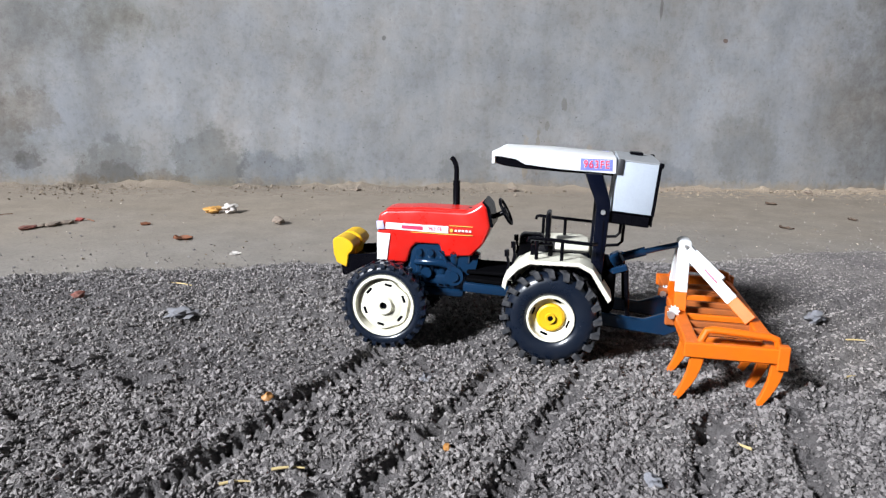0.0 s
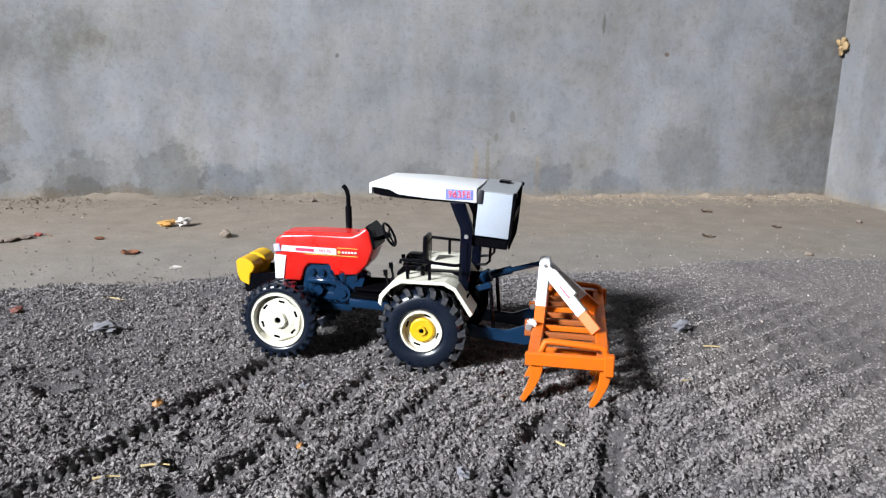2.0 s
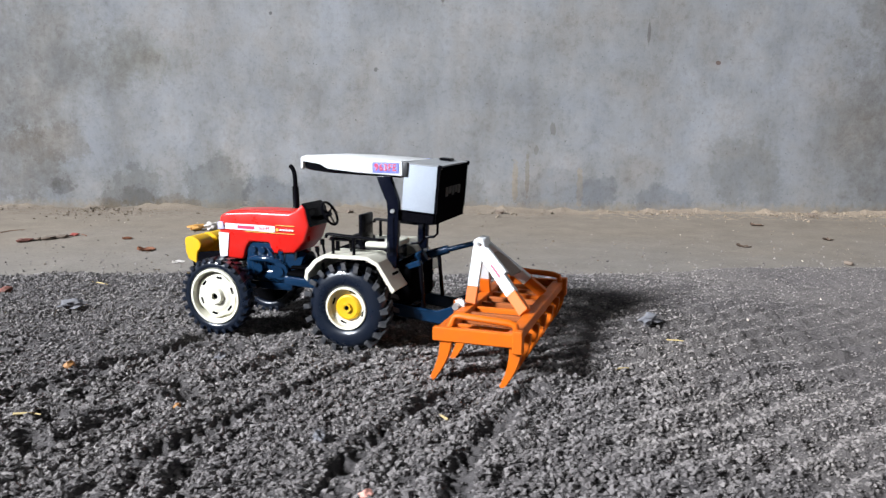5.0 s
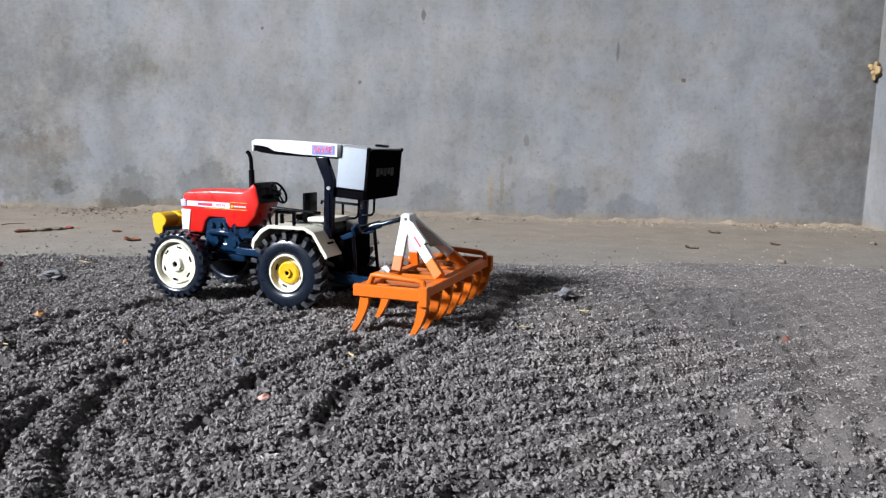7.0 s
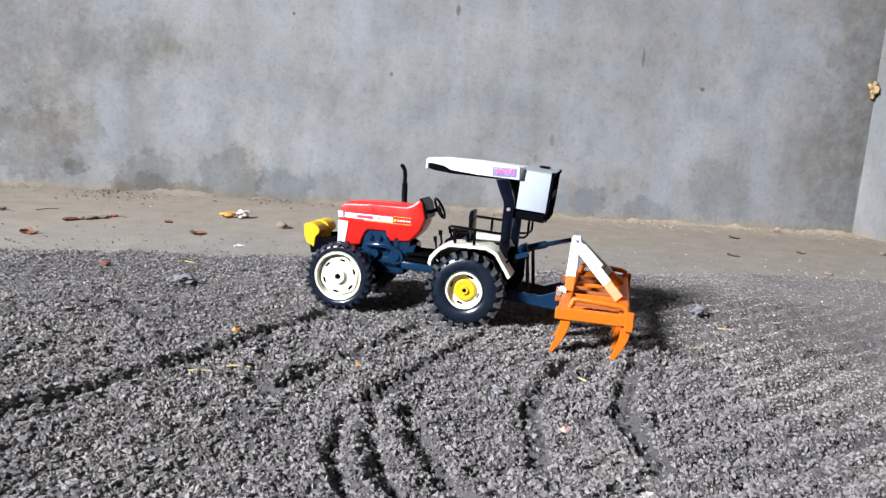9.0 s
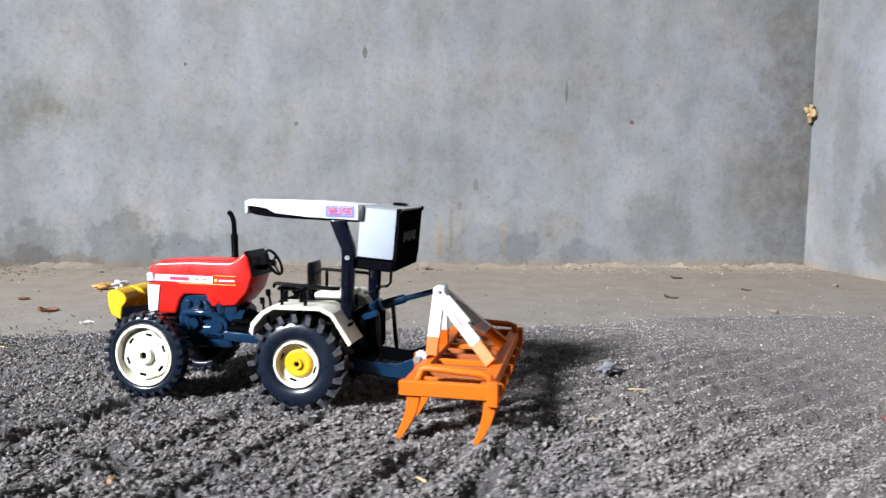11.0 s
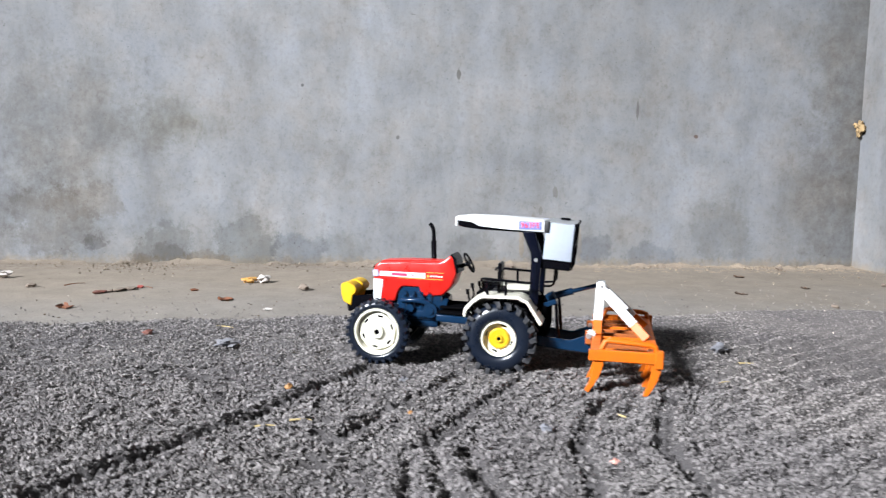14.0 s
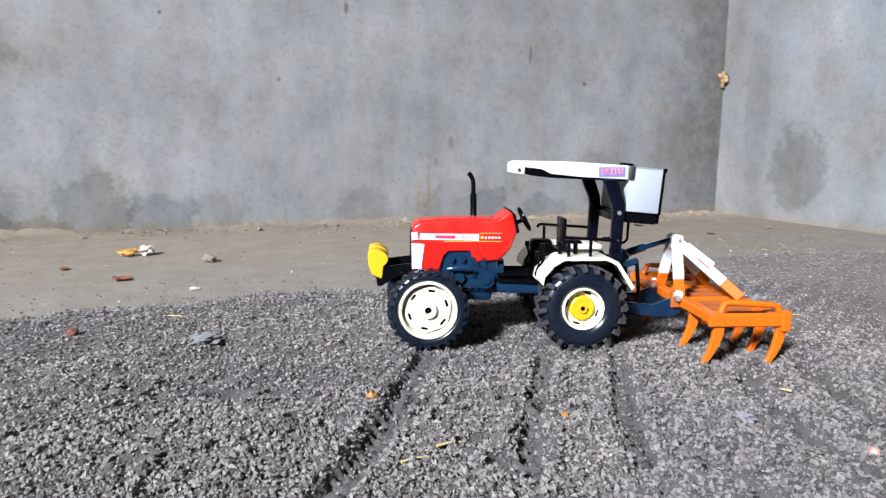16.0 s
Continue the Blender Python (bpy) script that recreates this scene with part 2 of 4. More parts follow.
def floor_material():
    m, nt, bsdf, co = start("dusty_concrete_floor")
    big = noise_tex(nt, co, 3.0, 6.0, 0.6)
    mid = noise_tex(nt, co, 16.0, 6.0, 0.7)
    fine = noise_tex(nt, co, 240.0, 4.0, 0.7)
    sep = nt.nodes.new("ShaderNodeSeparateXYZ")
    nt.links.new(co, sep.inputs[0])
    dust = calc(nt, "ADD", calc(nt, "MULTIPLY_ADD", sep.outputs["Y"], 2.0, -0.55), calc(nt, "MULTIPLY_ADD", big, 1.6, -0.8), clamp=True)
    grey = ramp(nt, mid, ((0.3, (0.155, 0.137, 0.118)), (0.7, (0.212, 0.190, 0.166))))
    tan = ramp(nt, mid, ((0.3, (0.163, 0.131, 0.099)), (0.7, (0.228, 0.190, 0.147))))
    base = mixed(nt, dust, grey, tan)
    base = mixed(nt, 1.0, base, ramp(nt, fine, ((0.3, (0.72, 0.71, 0.70)), (0.52, (1, 1, 1)))), "MULTIPLY")
    nt.links.new(base, bsdf.inputs["Base Color"])
    nt.links.new(calc(nt, "MULTIPLY_ADD", big, 0.3, 0.6), bsdf.inputs["Roughness"])
    bumped(nt, bsdf, calc(nt, "MULTIPLY_ADD", fine, 0.4, mid), 0.4, 0.004)
    return m


def soil_material(name, dark, light, island, drier=1.44):
    m, nt, bsdf, co = start(name)
    n1 = noise_tex(nt, co, 5.0, 5.0, 0.6)
    n2 = noise_tex(nt, co, 420.0, 4.0, 0.7)
    f = n2
    if island:
        geo = nt.nodes.new("ShaderNodeNewGeometry")
        f = calc(nt, "MULTIPLY_ADD", geo.outputs["Random Per Island"], 0.7, calc(nt, "MULTIPLY", n2, 0.3))
    base = ramp(nt, f, ((0.15, dark), (0.85, light)))
    base = mixed(nt, 1.0, base, ramp(nt, n1, ((0.3, (0.82, 0.80, 0.80)), (0.7, (1.12, 1.10, 1.06)))), "MULTIPLY")
    sep = nt.nodes.new("ShaderNodeSeparateXYZ")
    nt.links.new(co, sep.inputs[0])
    dry = calc(nt, "ADD", calc(nt, "MULTIPLY_ADD", sep.outputs["X"], 3.0, -0.55), calc(nt, "MULTIPLY_ADD", n1, 1.6, -0.8), clamp=True)
    base = mixed(nt, dry, base, mixed(nt, 1.0, base, (drier, drier * 0.975, drier * 0.94), "MULTIPLY"))
    nt.links.new(base, bsdf.inputs["Base Color"])
    bsdf.inputs["Roughness"].default_value = 0.95
    bumped(nt, bsdf, n2, 0.9, 0.003)
    return m


FLOOR = floor_material()
# sheet darker than the crumbs: shade of the gaps put into its colour
SOIL = soil_material("soil_gap_shade", (0.036, 0.033, 0.033), (0.128, 0.118, 0.117), False, 1.75)
TANSOIL = soil_material("tan_dust", (0.149, 0.118, 0.087), (0.249, 0.209, 0.165), False)
TANDIRT = soil_material("tan_wall_dirt", (0.100, 0.075, 0.053), (0.249, 0.206, 0.156), True)
GRAIN = soil_material("soil_crumbs", (0.086, 0.078, 0.077), (0.298, 0.277, 0.271), True, 1.30)
# for the unseen closing surfaces; kept dark to hold down bounce light
DIM = paint("unseen_dark_cement", (0.07, 0.067, 0.063), 0.9, (0.05, 0.047, 0.044), 0.3, grain=200.0)
CEIL = paint("unseen_ceiling_cement", (0.07, 0.067, 0.064), 0.9, (0.05, 0.05, 0.05), amount=0.3, grain=200.0)

# ---- mesh helpers ----
def mesh_object(name, bm, material, parent=None, smooth=35):
    bmesh.ops.recalc_face_normals(bm, faces=bm.faces)
    me = bpy.data.meshes.new(name)
    bm.to_mesh(me)
    bm.free()
    if smooth:
        me.shade_smooth()
        me.set_sharp_from_angle(angle=radians(smooth))
    me.materials.append(material)
    ob = new(name, me)
    ob.parent = parent
    return ob


def part(name, bm, material, parent, label="", smooth=35):
    ob = mesh_object(name, bm, material, parent, smooth)
    return tagged(ob, label) if label else ob


def block(x0, x1, y0, y1, z0, z1, bevel=0.0, segments=2, bm=None, m=None):
    out = bm or bmesh.new()
    b = bmesh.new()
    bmesh.ops.create_cube(b, size=1.0, matrix=Matrix.Translation(((x0 + x1) / 2, (y0 + y1) / 2, (z0 + z1) / 2)) @ Matrix.Diagonal((x1 - x0, y1 - y0, z1 - z0, 1)))
    if bevel:
        bmesh.ops.bevel(b, geom=b.edges[:], offset=bevel, segments=segments, affect="EDGES", profile=0.5)
    return join(out, b, m)


def join(out, b, m=None):
    if m is not None:
        bmesh.ops.transform(b, matrix=m, verts=b.verts)
    table = {v: out.verts.new(v.co) for v in b.verts}
    for f in b.faces:
        out.faces.new([table[v] for v in f.verts])
    b.free()
    return out


def rod(p, q, r, r2=None, sides=12, bm=None):
    out = bm or bmesh.new()
    p, q = Vector(p), Vector(q)
    b = bmesh.new()
    turn = (q - p).to_track_quat("Z", "Y").to_matrix().to_4x4()
    bmesh.ops.create_cone(b, cap_ends=True, segments=sides, radius1=r, radius2=r if r2 is None else r2, depth=(q - p).length)
    return join(out, b, Matrix.Translation((p + q) / 2) @ turn)


def tube(points, r, sides=10, bm=None):
    """A round bar along a bent line."""
    out = bm or bmesh.new()
    pts = [Vector(p) for p in points]
    rings = []
    side = None
    for i, p in enumerate(pts):
        d = (pts[min(i + 1, len(pts) - 1)] - pts[max(i - 1, 0)]).normalized()
        if side is None:
            side = d.orthogonal().normalized()
        side = (side - d * side.dot(d)).normalized()
        up = d.cross(side)
        rr = r[i] if isinstance(r, (list, tuple)) else r
        rings.append([out.verts.new(p + rr * (math.cos(a) * side + math.sin(a) * up)) for a in (2 * math.pi * k / sides for k in range(sides))])
    for a, b in zip(rings, rings[1:]):
        for k in range(sides):
            out.faces.new((a[k], a[(k + 1) % sides], b[(k + 1) % sides], b[k]))
    out.faces.new(rings[0][::-1])
    out.faces.new(rings[-1])
    return out


def plate(profile, y0, y1, bevel=0.0, segments=2, bm=None, m=None):
    """A side outline in x, z pulled from y0 to y1."""
    out = bm or bmesh.new()
    b = bmesh.new()
    near = [b.verts.new((x, y0, z)) for x, z in profile]
    far = [b.verts.new((x, y1, z)) for x, z in profile]
    b.faces.new(near)
    b.faces.new(far[::-1])
    for i in range(len(profile)):
        j = (i + 1) % len(profile)
        b.faces.new((near[i], far[i], far[j], near[j]))
    if bevel:
        bmesh.ops.recalc_face_normals(b, faces=b.faces)
        bmesh.ops.bevel(b, geom=b.edges[:], offset=bevel, segments=segments, affect="EDGES", profile=0.5)
    return join(out, b, m)


def lathe(profile, sides=48, bm=None, m=None):
    """An outline in radius, y turned round the y axis; closed from end to end."""
    out = bm or bmesh.new()
    b = bmesh.new()
    rings = [[b.verts.new((r * math.cos(a), y, r * math.sin(a))) for a in (2 * math.pi * k / sides for k in range(sides))] for r, y in profile]
    n = len(rings)
    for i in range(n):
        p, q = rings[i], rings[(i + 1) % n]
        for k in range(sides):
            b.faces.new((p[k], q[k], q[(k + 1) % sides], p[(k + 1) % sides]))
    bmesh.ops.recalc_face_normals(b, faces=b.faces)
    return join(out, b, m)


def bar(p, q, w, h, bevel=0.0006, bm=None):
    """A flat bar from p to q; w across, h along the other way."""
    out = bm or bmesh.new()
    p, q = Vector(p), Vector(q)
    b = block(-w / 2, w / 2, -h / 2, h / 2, -(q - p).length / 2, (q - p).length / 2, bevel, 1)
    d = (q - p).normalized()
    x = Vector((0, 1, 0)) if abs(d.y) < 0.9 else Vector((1, 0, 0))
    x = (x - d * x.dot(d)).normalized()
    y = d.cross(x)
    turn = Matrix((x, y, d)).transposed().to_4x4()
    return join(out, b, Matrix.Translation((p + q) / 2) @ turn)


def lettering(name, text, size, m, material, parent, squeeze=1.0, fat=0.0, gap=1.0):
    cu = bpy.data.curves.new(name, "FONT")
    cu.body = text
    cu.size = size
    cu.extrude = 0.00012
    cu.offset = fat
    cu.space_character = gap
    cu.align_x, cu.align_y = "CENTER", "CENTER"
    tmp = new(name, cu)
    me = bpy.data.meshes.new_from_object(tmp.evaluated_get(bpy.context.evaluated_depsgraph_get()))
    bpy.data.objects.remove(tmp)
    me.transform(m @ Matrix.Diagonal((squeeze, 1, 1, 1)))
    me.materials.clear()
    me.materials.append(material)
    ob = new(name, me)
    ob.parent = parent
    return ob


# ---- the room ----
FZ = -0.0097
YW, XR, XL, YF, ZC = 1.0900, 1.200, -7.3, -7.6, 6.2


def structure(name, bm, material, label, category, smooth=0):
    return tagged(mesh_object(name, bm, material, None, smooth), label, category, "", "structure")


def wall_sheet(x0, x1, z0, z1, step, wob):
    """A hand-trowelled wall face that waves slightly, with a thickness behind it."""
    bm = bmesh.new()
    nx, nz = int((x1 - x0) / step), int((z1 - z0) / step)
    grid = [[bm.verts.new((x0 + (x1 - x0) * i / nx, wob * noise.noise((i * step * 3.1, j * step * 3.1, 7.0)) - abs(wob), z0 + (z1 - z0) * j / nz)) for j in range(nz + 1)] for i in range(nx + 1)]
    for i in range(nx):
        for j in range(nz):
            bm.faces.new((grid[i][j], grid[i + 1][j], grid[i + 1][j + 1], grid[i][j + 1]))
    ext = bmesh.ops.extrude_face_region(bm, geom=bm.faces[:])
    for v in ext["geom"]:
        if isinstance(v, bmesh.types.BMVert):
            v.co.y = 0.15
    return bm


wall_back = structure("wall_north", wall_sheet(XL - 0.15, XR + 0.15, FZ - 0.02, ZC, 0.07, 0.004), WALL_BACK, "bare grey cement plaster wall with damp stains along its foot, light and corner shade painted in", "wall", 60)
wall_back.location = (0, YW + 0.004, 0)
bm = wall_sheet(-0.02 - YW, -YF + 0.15, FZ - 0.02, ZC, 0.07, 0.004)
bmesh.ops.rotate(bm, verts=bm.verts, cent=(0, 0, 0), matrix=Matrix.Rotation(radians(-90), 3, "Z"))
wall_right = structure("wall_east", bm, WALL_SIDE, "bare grey cement plaster side wall, lit by daylight", "wall", 60)
wall_right.location = (XR + 0.004, 0, 0)
structure("floor", block(XL - 0.15, XR + 0.15, 0.02, YW + 0.15, FZ - 0.12, FZ, bm=block(XL - 0.15, XR + 0.15, YF - 0.15, 0.02, FZ - 0.12, -0.04)), FLOOR, "dusty pale concrete floor, tan towards the wall", "floor")
# ceiling, south and west walls are unseen, added to close the room
structure("ceiling", block(XL - 0.15, XR + 0.15, YF - 0.15, YW + 0.15, ZC, ZC + 0.12), CEIL, "unseen dark ceiling added to close the room and hold down bounce light", "ceiling")
structure("unseen_wall_south", block(XL - 0.15, XR + 0.15, YF - 0.15, YF, FZ, ZC), DIM, "unseen dark wall added to close the room and hold down bounce light", "wall")
bm = block(XL - 0.15, XL, -3.6, YW, FZ, ZC)
block(XL - 0.15, XL, YF, -5.65, FZ, ZC, bm=bm)
block(XL - 0.15, XL, -5.65, -3.6, FZ, 4.1, bm=bm)
block(XL - 0.15, XL, -5.65, -3.6, 6.05, ZC, bm=bm)
structure("unseen_wall_west", bm, DIM, "unseen dark wall added with a high opening for the daylight lamp", "wall")
structure("ground", block(-60, XL - 0.15, -60, 60, FZ - 0.2, FZ - 0.02), FLOOR, "bare ground outside the hall", "ground")

# ---- soil bed ----
def vnoise(x, y, scale, seed):
    """Smooth value noise, -1 to 1."""
    rng = np.random.RandomState(seed)
    tab = rng.rand(256, 256) * 2 - 1
    u, v = x * scale + 100.3, y * scale + 100.7
    i, j = np.floor(u).astype(int), np.floor(v).astype(int)
    fx, fy = u - i, v - j
    fx, fy = fx * fx * (3 - 2 * fx), fy * fy * (3 - 2 * fy)
    g = lambda a, b: tab[a % 256, b % 256]
    return (g(i, j) * (1 - fx) + g(i + 1, j) * fx) * (1 - fy) + (g(i, j + 1) * (1 - fx) + g(i + 1, j + 1) * fx) * fy


def soil_edge(x):
    """How far the soil reaches towards the wall."""
    e = np.interp(x, (-1.6, -0.9, -0.55, -0.3, 0.0, 0.3, 0.5, 0.7, 0.9, 1.2), (0.22, 0.28, 0.32, 0.35, 0.33, 0.36, 0.42, 0.43, 0.36, 0.28))
    return e + 0.035 * vnoise(x, x * 0, 4.0, 3) + 0.018 * vnoise(x, x * 0, 13.0, 4) + 0.008 * vnoise(x, x * 0, 45.0, 5)


TRACKS = (  # half width, depth, lug pitch, line
    (0.011, 0.0068, 0.011, ((-0.160, -0.010), (-0.220, -0.110), (-0.265, -0.185), (-0.310, -0.250), (-0.400, -0.370))),
    (0.009, 0.0052, 0.011, ((-0.060, -0.060), (-0.116, -0.144), (-0.160, -0.210), (-0.200, -0.280))),
    (0.010, 0.0060, 0.012, ((0.010, -0.075), (-0.050, -0.166), (-0.095, -0.237), (-0.125, -0.295))),
    (0.009, 0.0054, 0.013, ((0.085, -0.160), (0.045, -0.215), (0.012, -0.289), (0.000, -0.380))),
    (0.010, 0.0056, 0.013, ((0.150, -0.155), (0.110, -0.230), (0.085, -0.300), (0.078, -0.400))),
    (0.009, 0.0046, 0.0, ((-0.086, -0.300), (-0.082, -0.345), (-0.064, -0.420), (-0.020, -0.500))),
    (0.007, 0.0042, 0.0, ((-0.110, -0.290), (-0.116, -0.345), (-0.102, -0.420), (-0.060, -0.500))),
    (0.007, 0.0045, 0.0, ((-0.132, -0.320), (-0.138, -0.385), (-0.120, -0.460), (-0.080, -0.530))),
    (0.009, 0.0055, 0.012, ((-0.75, 0.10), (-0.45, 0.13), (-0.22, 0.085), (-0.17, 0.06))),
    (0.009, 0.0050, 0.012, ((-0.330, -0.150), (-0.100, -0.140), (0.100, -0.130), (0.350, -0.120), (0.620, -0.090))),
)
PITS = ((-0.213, -0.134, 0.011), (-0.206, -0.178, 0.011), (-0.208, -0.226, 0.012), (-0.206, -0.262, 0.010), (-0.207, -0.325, 0.015), (-0.146, -0.158, 0.016), (-0.127, -0.180, 0.013),
        (0.351, -0.332, 0.018), (0.409, -0.336, 0.017), (0.438, -0.362, 0.016), (0.38, -0.40, 0.02), (-0.419, -0.035, 0.009), (-0.416, -0.131, 0.010), (-0.419, -0.176, 0.009), (-0.352, -0.075, 0.014), (0.065, -0.191, 0.013))


def soil_height(x, y):
    h = -0.0038 + 0.0015 * vnoise(x, y, 9.0, 11) + 0.0027 * vnoise(x, y, 28.0, 12) + 0.0022 * vnoise(x, y, 90.0, 13) + 0.0014 * vnoise(x, y, 210.0, 14)
    for hw, depth, pitch, line in TRACKS:
        for (ax, ay), (bx, by) in zip(line, line[1:]):
            L = math.hypot(bx - ax, by - ay)
            ux, uy = (bx - ax) / L, (by - ay) / L
            s = (x - ax) * ux + (y - ay) * uy
            d = (x - ax) * -uy + (y - ay) * ux + 0.0015 * vnoise(x, y, 60.0, 21)
            on = np.clip(np.minimum(s, L - s) / 0.006 + 1, 0, 1)
            cut = np.clip((hw - np.abs(d)) / 0.004, 0, 1)
            if pitch:
                cut = cut * (0.35 + 0.65 * (np.sin(2 * np.pi * (s + 0.9 * np.abs(d)) / pitch) > -0.2))
            rim = np.exp(-((np.abs(d) - hw - 0.006) / 0.005) ** 2)
            h = h - on * depth * cut + on * 0.0022 * rim
    for px, py, r in PITS:
        q = np.hypot(x - px, (y - py) * 1.15) / (r * (1 + 0.35 * vnoise(x, y, 70.0, 31)))
        h = h - 0.012 * np.clip(1.25 - q, 0, 1) + 0.004 * np.exp(-((q - 1.5) / 0.35) ** 2)
    # low ridges pushed up by the wheels
    for px, py, r, hh in ((0.03, -0.075, 0.022, 0.006), (-0.19, 0.02, 0.02, 0.003), (0.14, -0.13, 0.03, 0.004)):
        h = h + hh * np.exp(-(((x - px) ** 2 + (y - py) ** 2) / r ** 2))
    # loosened ground where the tines have been
    h = h + 0.0036 * np.sin(2 * np.pi * (y - 0.60 * x + 0.010 * vnoise(x, y, 6.0, 51)) / 0.037) * np.exp(-((x - 0.34) / 0.30) ** 2) * np.clip((0.20 - y) / 0.1, 0, 1) * np.clip((y + 0.7) / 0.1, 0, 1)
    thin = np.clip((soil_edge(x) - y) / 0.05, 0, 1)
    thin = np.minimum(thin, np.clip((XR - 0.03 - x) / 0.1, 0, 1))
    low = np.where(y < 0.0, -0.03, FZ + 0.0006)
    z = FZ - 0.004 + (h - FZ + 0.004) * thin ** 0.7
    return np.where(thin > 0.15, np.maximum(z, low), np.where(thin > 0, z, FZ - 0.004))


def track_cover(x, y):
    """True where a wheel has pressed the soil smooth."""
    on = np.zeros(len(x), bool)
    for hw, depth, pitch, line in TRACKS[:5]:
        for (ax, ay), (bx, by) in zip(line, line[1:]):
            L = math.hypot(bx - ax, by - ay)
            ux, uy = (bx - ax) / L, (by - ay) / L
            s = (x - ax) * ux + (y - ay) * uy
            d = (x - ax) * -uy + (y - ay) * ux
            on |= (s > 0) & (s < L) & (np.abs(d) < hw * 0.95)
    return on


def soil_sheet():
    xs = np.concatenate((np.linspace(-7.28, -1.62, 60), np.linspace(-1.6, -0.85, 60), np.linspace(-0.845, -0.47, 120), np.linspace(-0.468, 0.45, 460), np.linspace(0.453, 1.05, 190), np.linspace(1.06, XR + 0.03, 40)))
    ys = np.concatenate((np.linspace(-7.58, -1.92, 60), np.linspace(-1.9, -0.64, 50), np.linspace(-0.635, -0.45, 56), np.linspace(-0.448, 0.10, 275), np.linspace(0.103, 0.5, 110)))
    X, Y = np.meshgrid(xs, ys, indexing="ij")
    Z = soil_height(X, Y)
    n, m = len(xs), len(ys)
    idx = np.arange(n * m).reshape(n, m)
    faces = np.stack((idx[:-1, :-1], idx[1:, :-1], idx[1:, 1:], idx[:-1, 1:]), -1).reshape(-1, 4)
    me = bpy.data.meshes.new("soil_bed")
    me.from_pydata(np.stack((X, Y, Z), -1).reshape(-1, 3).tolist(), [], faces.tolist())
    me.shade_smooth()
    me.materials.append(SOIL)
    return tagged(new("soil_bed", me), "bed of dark grey crumbly soil printed with tyre tracks", "soil", "", "stuff")


def crumbs(name, count, xr, yr, sizes, seed, label, spread=None, material=None):
    """Loose soil crumbs, each a small uneven lump."""
    rng = np.random.RandomState(seed)
    cube = np.array(((1, 0, 0), (-1, 0, 0), (0, 1, 0), (0, -1, 0), (0, 0, 1), (0, 0, -1))) * 1.0
    quad = np.array(((0, 2, 4), (2, 1, 4), (1, 3, 4), (3, 0, 4), (2, 0, 5), (1, 2, 5), (3, 1, 5), (0, 3, 5)))
    x, y = rng.uniform(*xr, count), rng.uniform(*yr, count)
    over = y - soil_edge(x)
    keep = over < rng.exponential(0.006, count) * (rng.rand(count) < 0.35) - 0.004
    deep = soil_height(x, y) < -0.0082
    keep &= ~(deep & (rng.rand(count) < 0.75) & (over < -0.06))
    keep &= ~(track_cover(x, y) & (rng.rand(count) < 0.8))
    fine = np.clip((x - 0.2) / 0.3, 0, 1)
    keep &= rng.rand(count) > 0.5 * fine
    if spread:
        keep = spread(x, y, rng)
        fine = fine * 0
    x, y, fine = x[keep], y[keep], fine[keep]
    n = len(x)
    r = sizes[0] * (sizes[1] / sizes[0]) ** (rng.rand(n) ** 1.4) * (1 - 0.45 * fine)
    z = np.maximum(soil_height(x, y), FZ) + r * rng.uniform(0.05, 0.85, n)
    a = rng.uniform(0, 2 * np.pi, n)
    b = rng.uniform(0, 2 * np.pi, n)
    ca, sa, cb, sb = np.cos(a), np.sin(a), np.cos(b), np.sin(b)
    P = cube[None] * (1 + rng.uniform(-0.35, 0.35, (n, 6, 3))) * rng.uniform(0.7, 1.25, (n, 1, 3)) + rng.uniform(-0.25, 0.25, (n, 6, 3))
    px = P[..., 0] * ca[:, None] - P[..., 1] * sa[:, None]
    py = P[..., 0] * sa[:, None] + P[..., 1] * ca[:, None]
    pz = P[..., 2]
    qy = py * cb[:, None] - pz * sb[:, None]
    qz = py * sb[:, None] + pz * cb[:, None]
    V = np.stack((x[:, None] + px * r[:, None], y[:, None] + qy * r[:, None], z[:, None] + qz * r[:, None] * 0.85), -1).reshape(-1, 3)
    F = (quad[None] + 6 * np.arange(n)[:, None, None]).reshape(-1, 3)
    me = bpy.data.meshes.new(name)
    me.vertices.add(len(V))
    me.vertices.foreach_set("co", V.ravel())
    me.loops.add(F.size)
    me.loops.foreach_set("vertex_index", F.ravel().astype(np.int32))
    me.polygons.add(len(F))
    me.polygons.foreach_set("loop_start", np.arange(0, F.size, 3, dtype=np.int32))
    me.update(calc_edges=True)
    me.validate()
    me.shade_flat()
    me.materials.append(material or GRAIN)
    return tagged(new(name, me), label, "soil", "", "stuff")


soil_sheet()
crumbs("soil_crumbs", 170000, (-0.64, 0.74), (-0.56, -0.08), (0.0007, 0.0027), 5, "loose dark grey soil crumbs lying on the soil bed")
crumbs("soil_crumbs", 105000, (-0.85, 1.15), (-0.08, 0.46), (0.0007, 0.0025), 6, "loose dark grey soil crumbs lying on the soil bed")
crumbs("scattered_crumbs", 6500, (-1.0, XR - 0.01), (0.2, 0.75), (0.0006, 0.0022), 7, "sparse soil crumbs strewn over the concrete floor",
       lambda x, y, rng: (y > soil_edge(x)) & (rng.rand(len(x)) < np.exp(-(y - soil_edge(x)) / 0.09)))
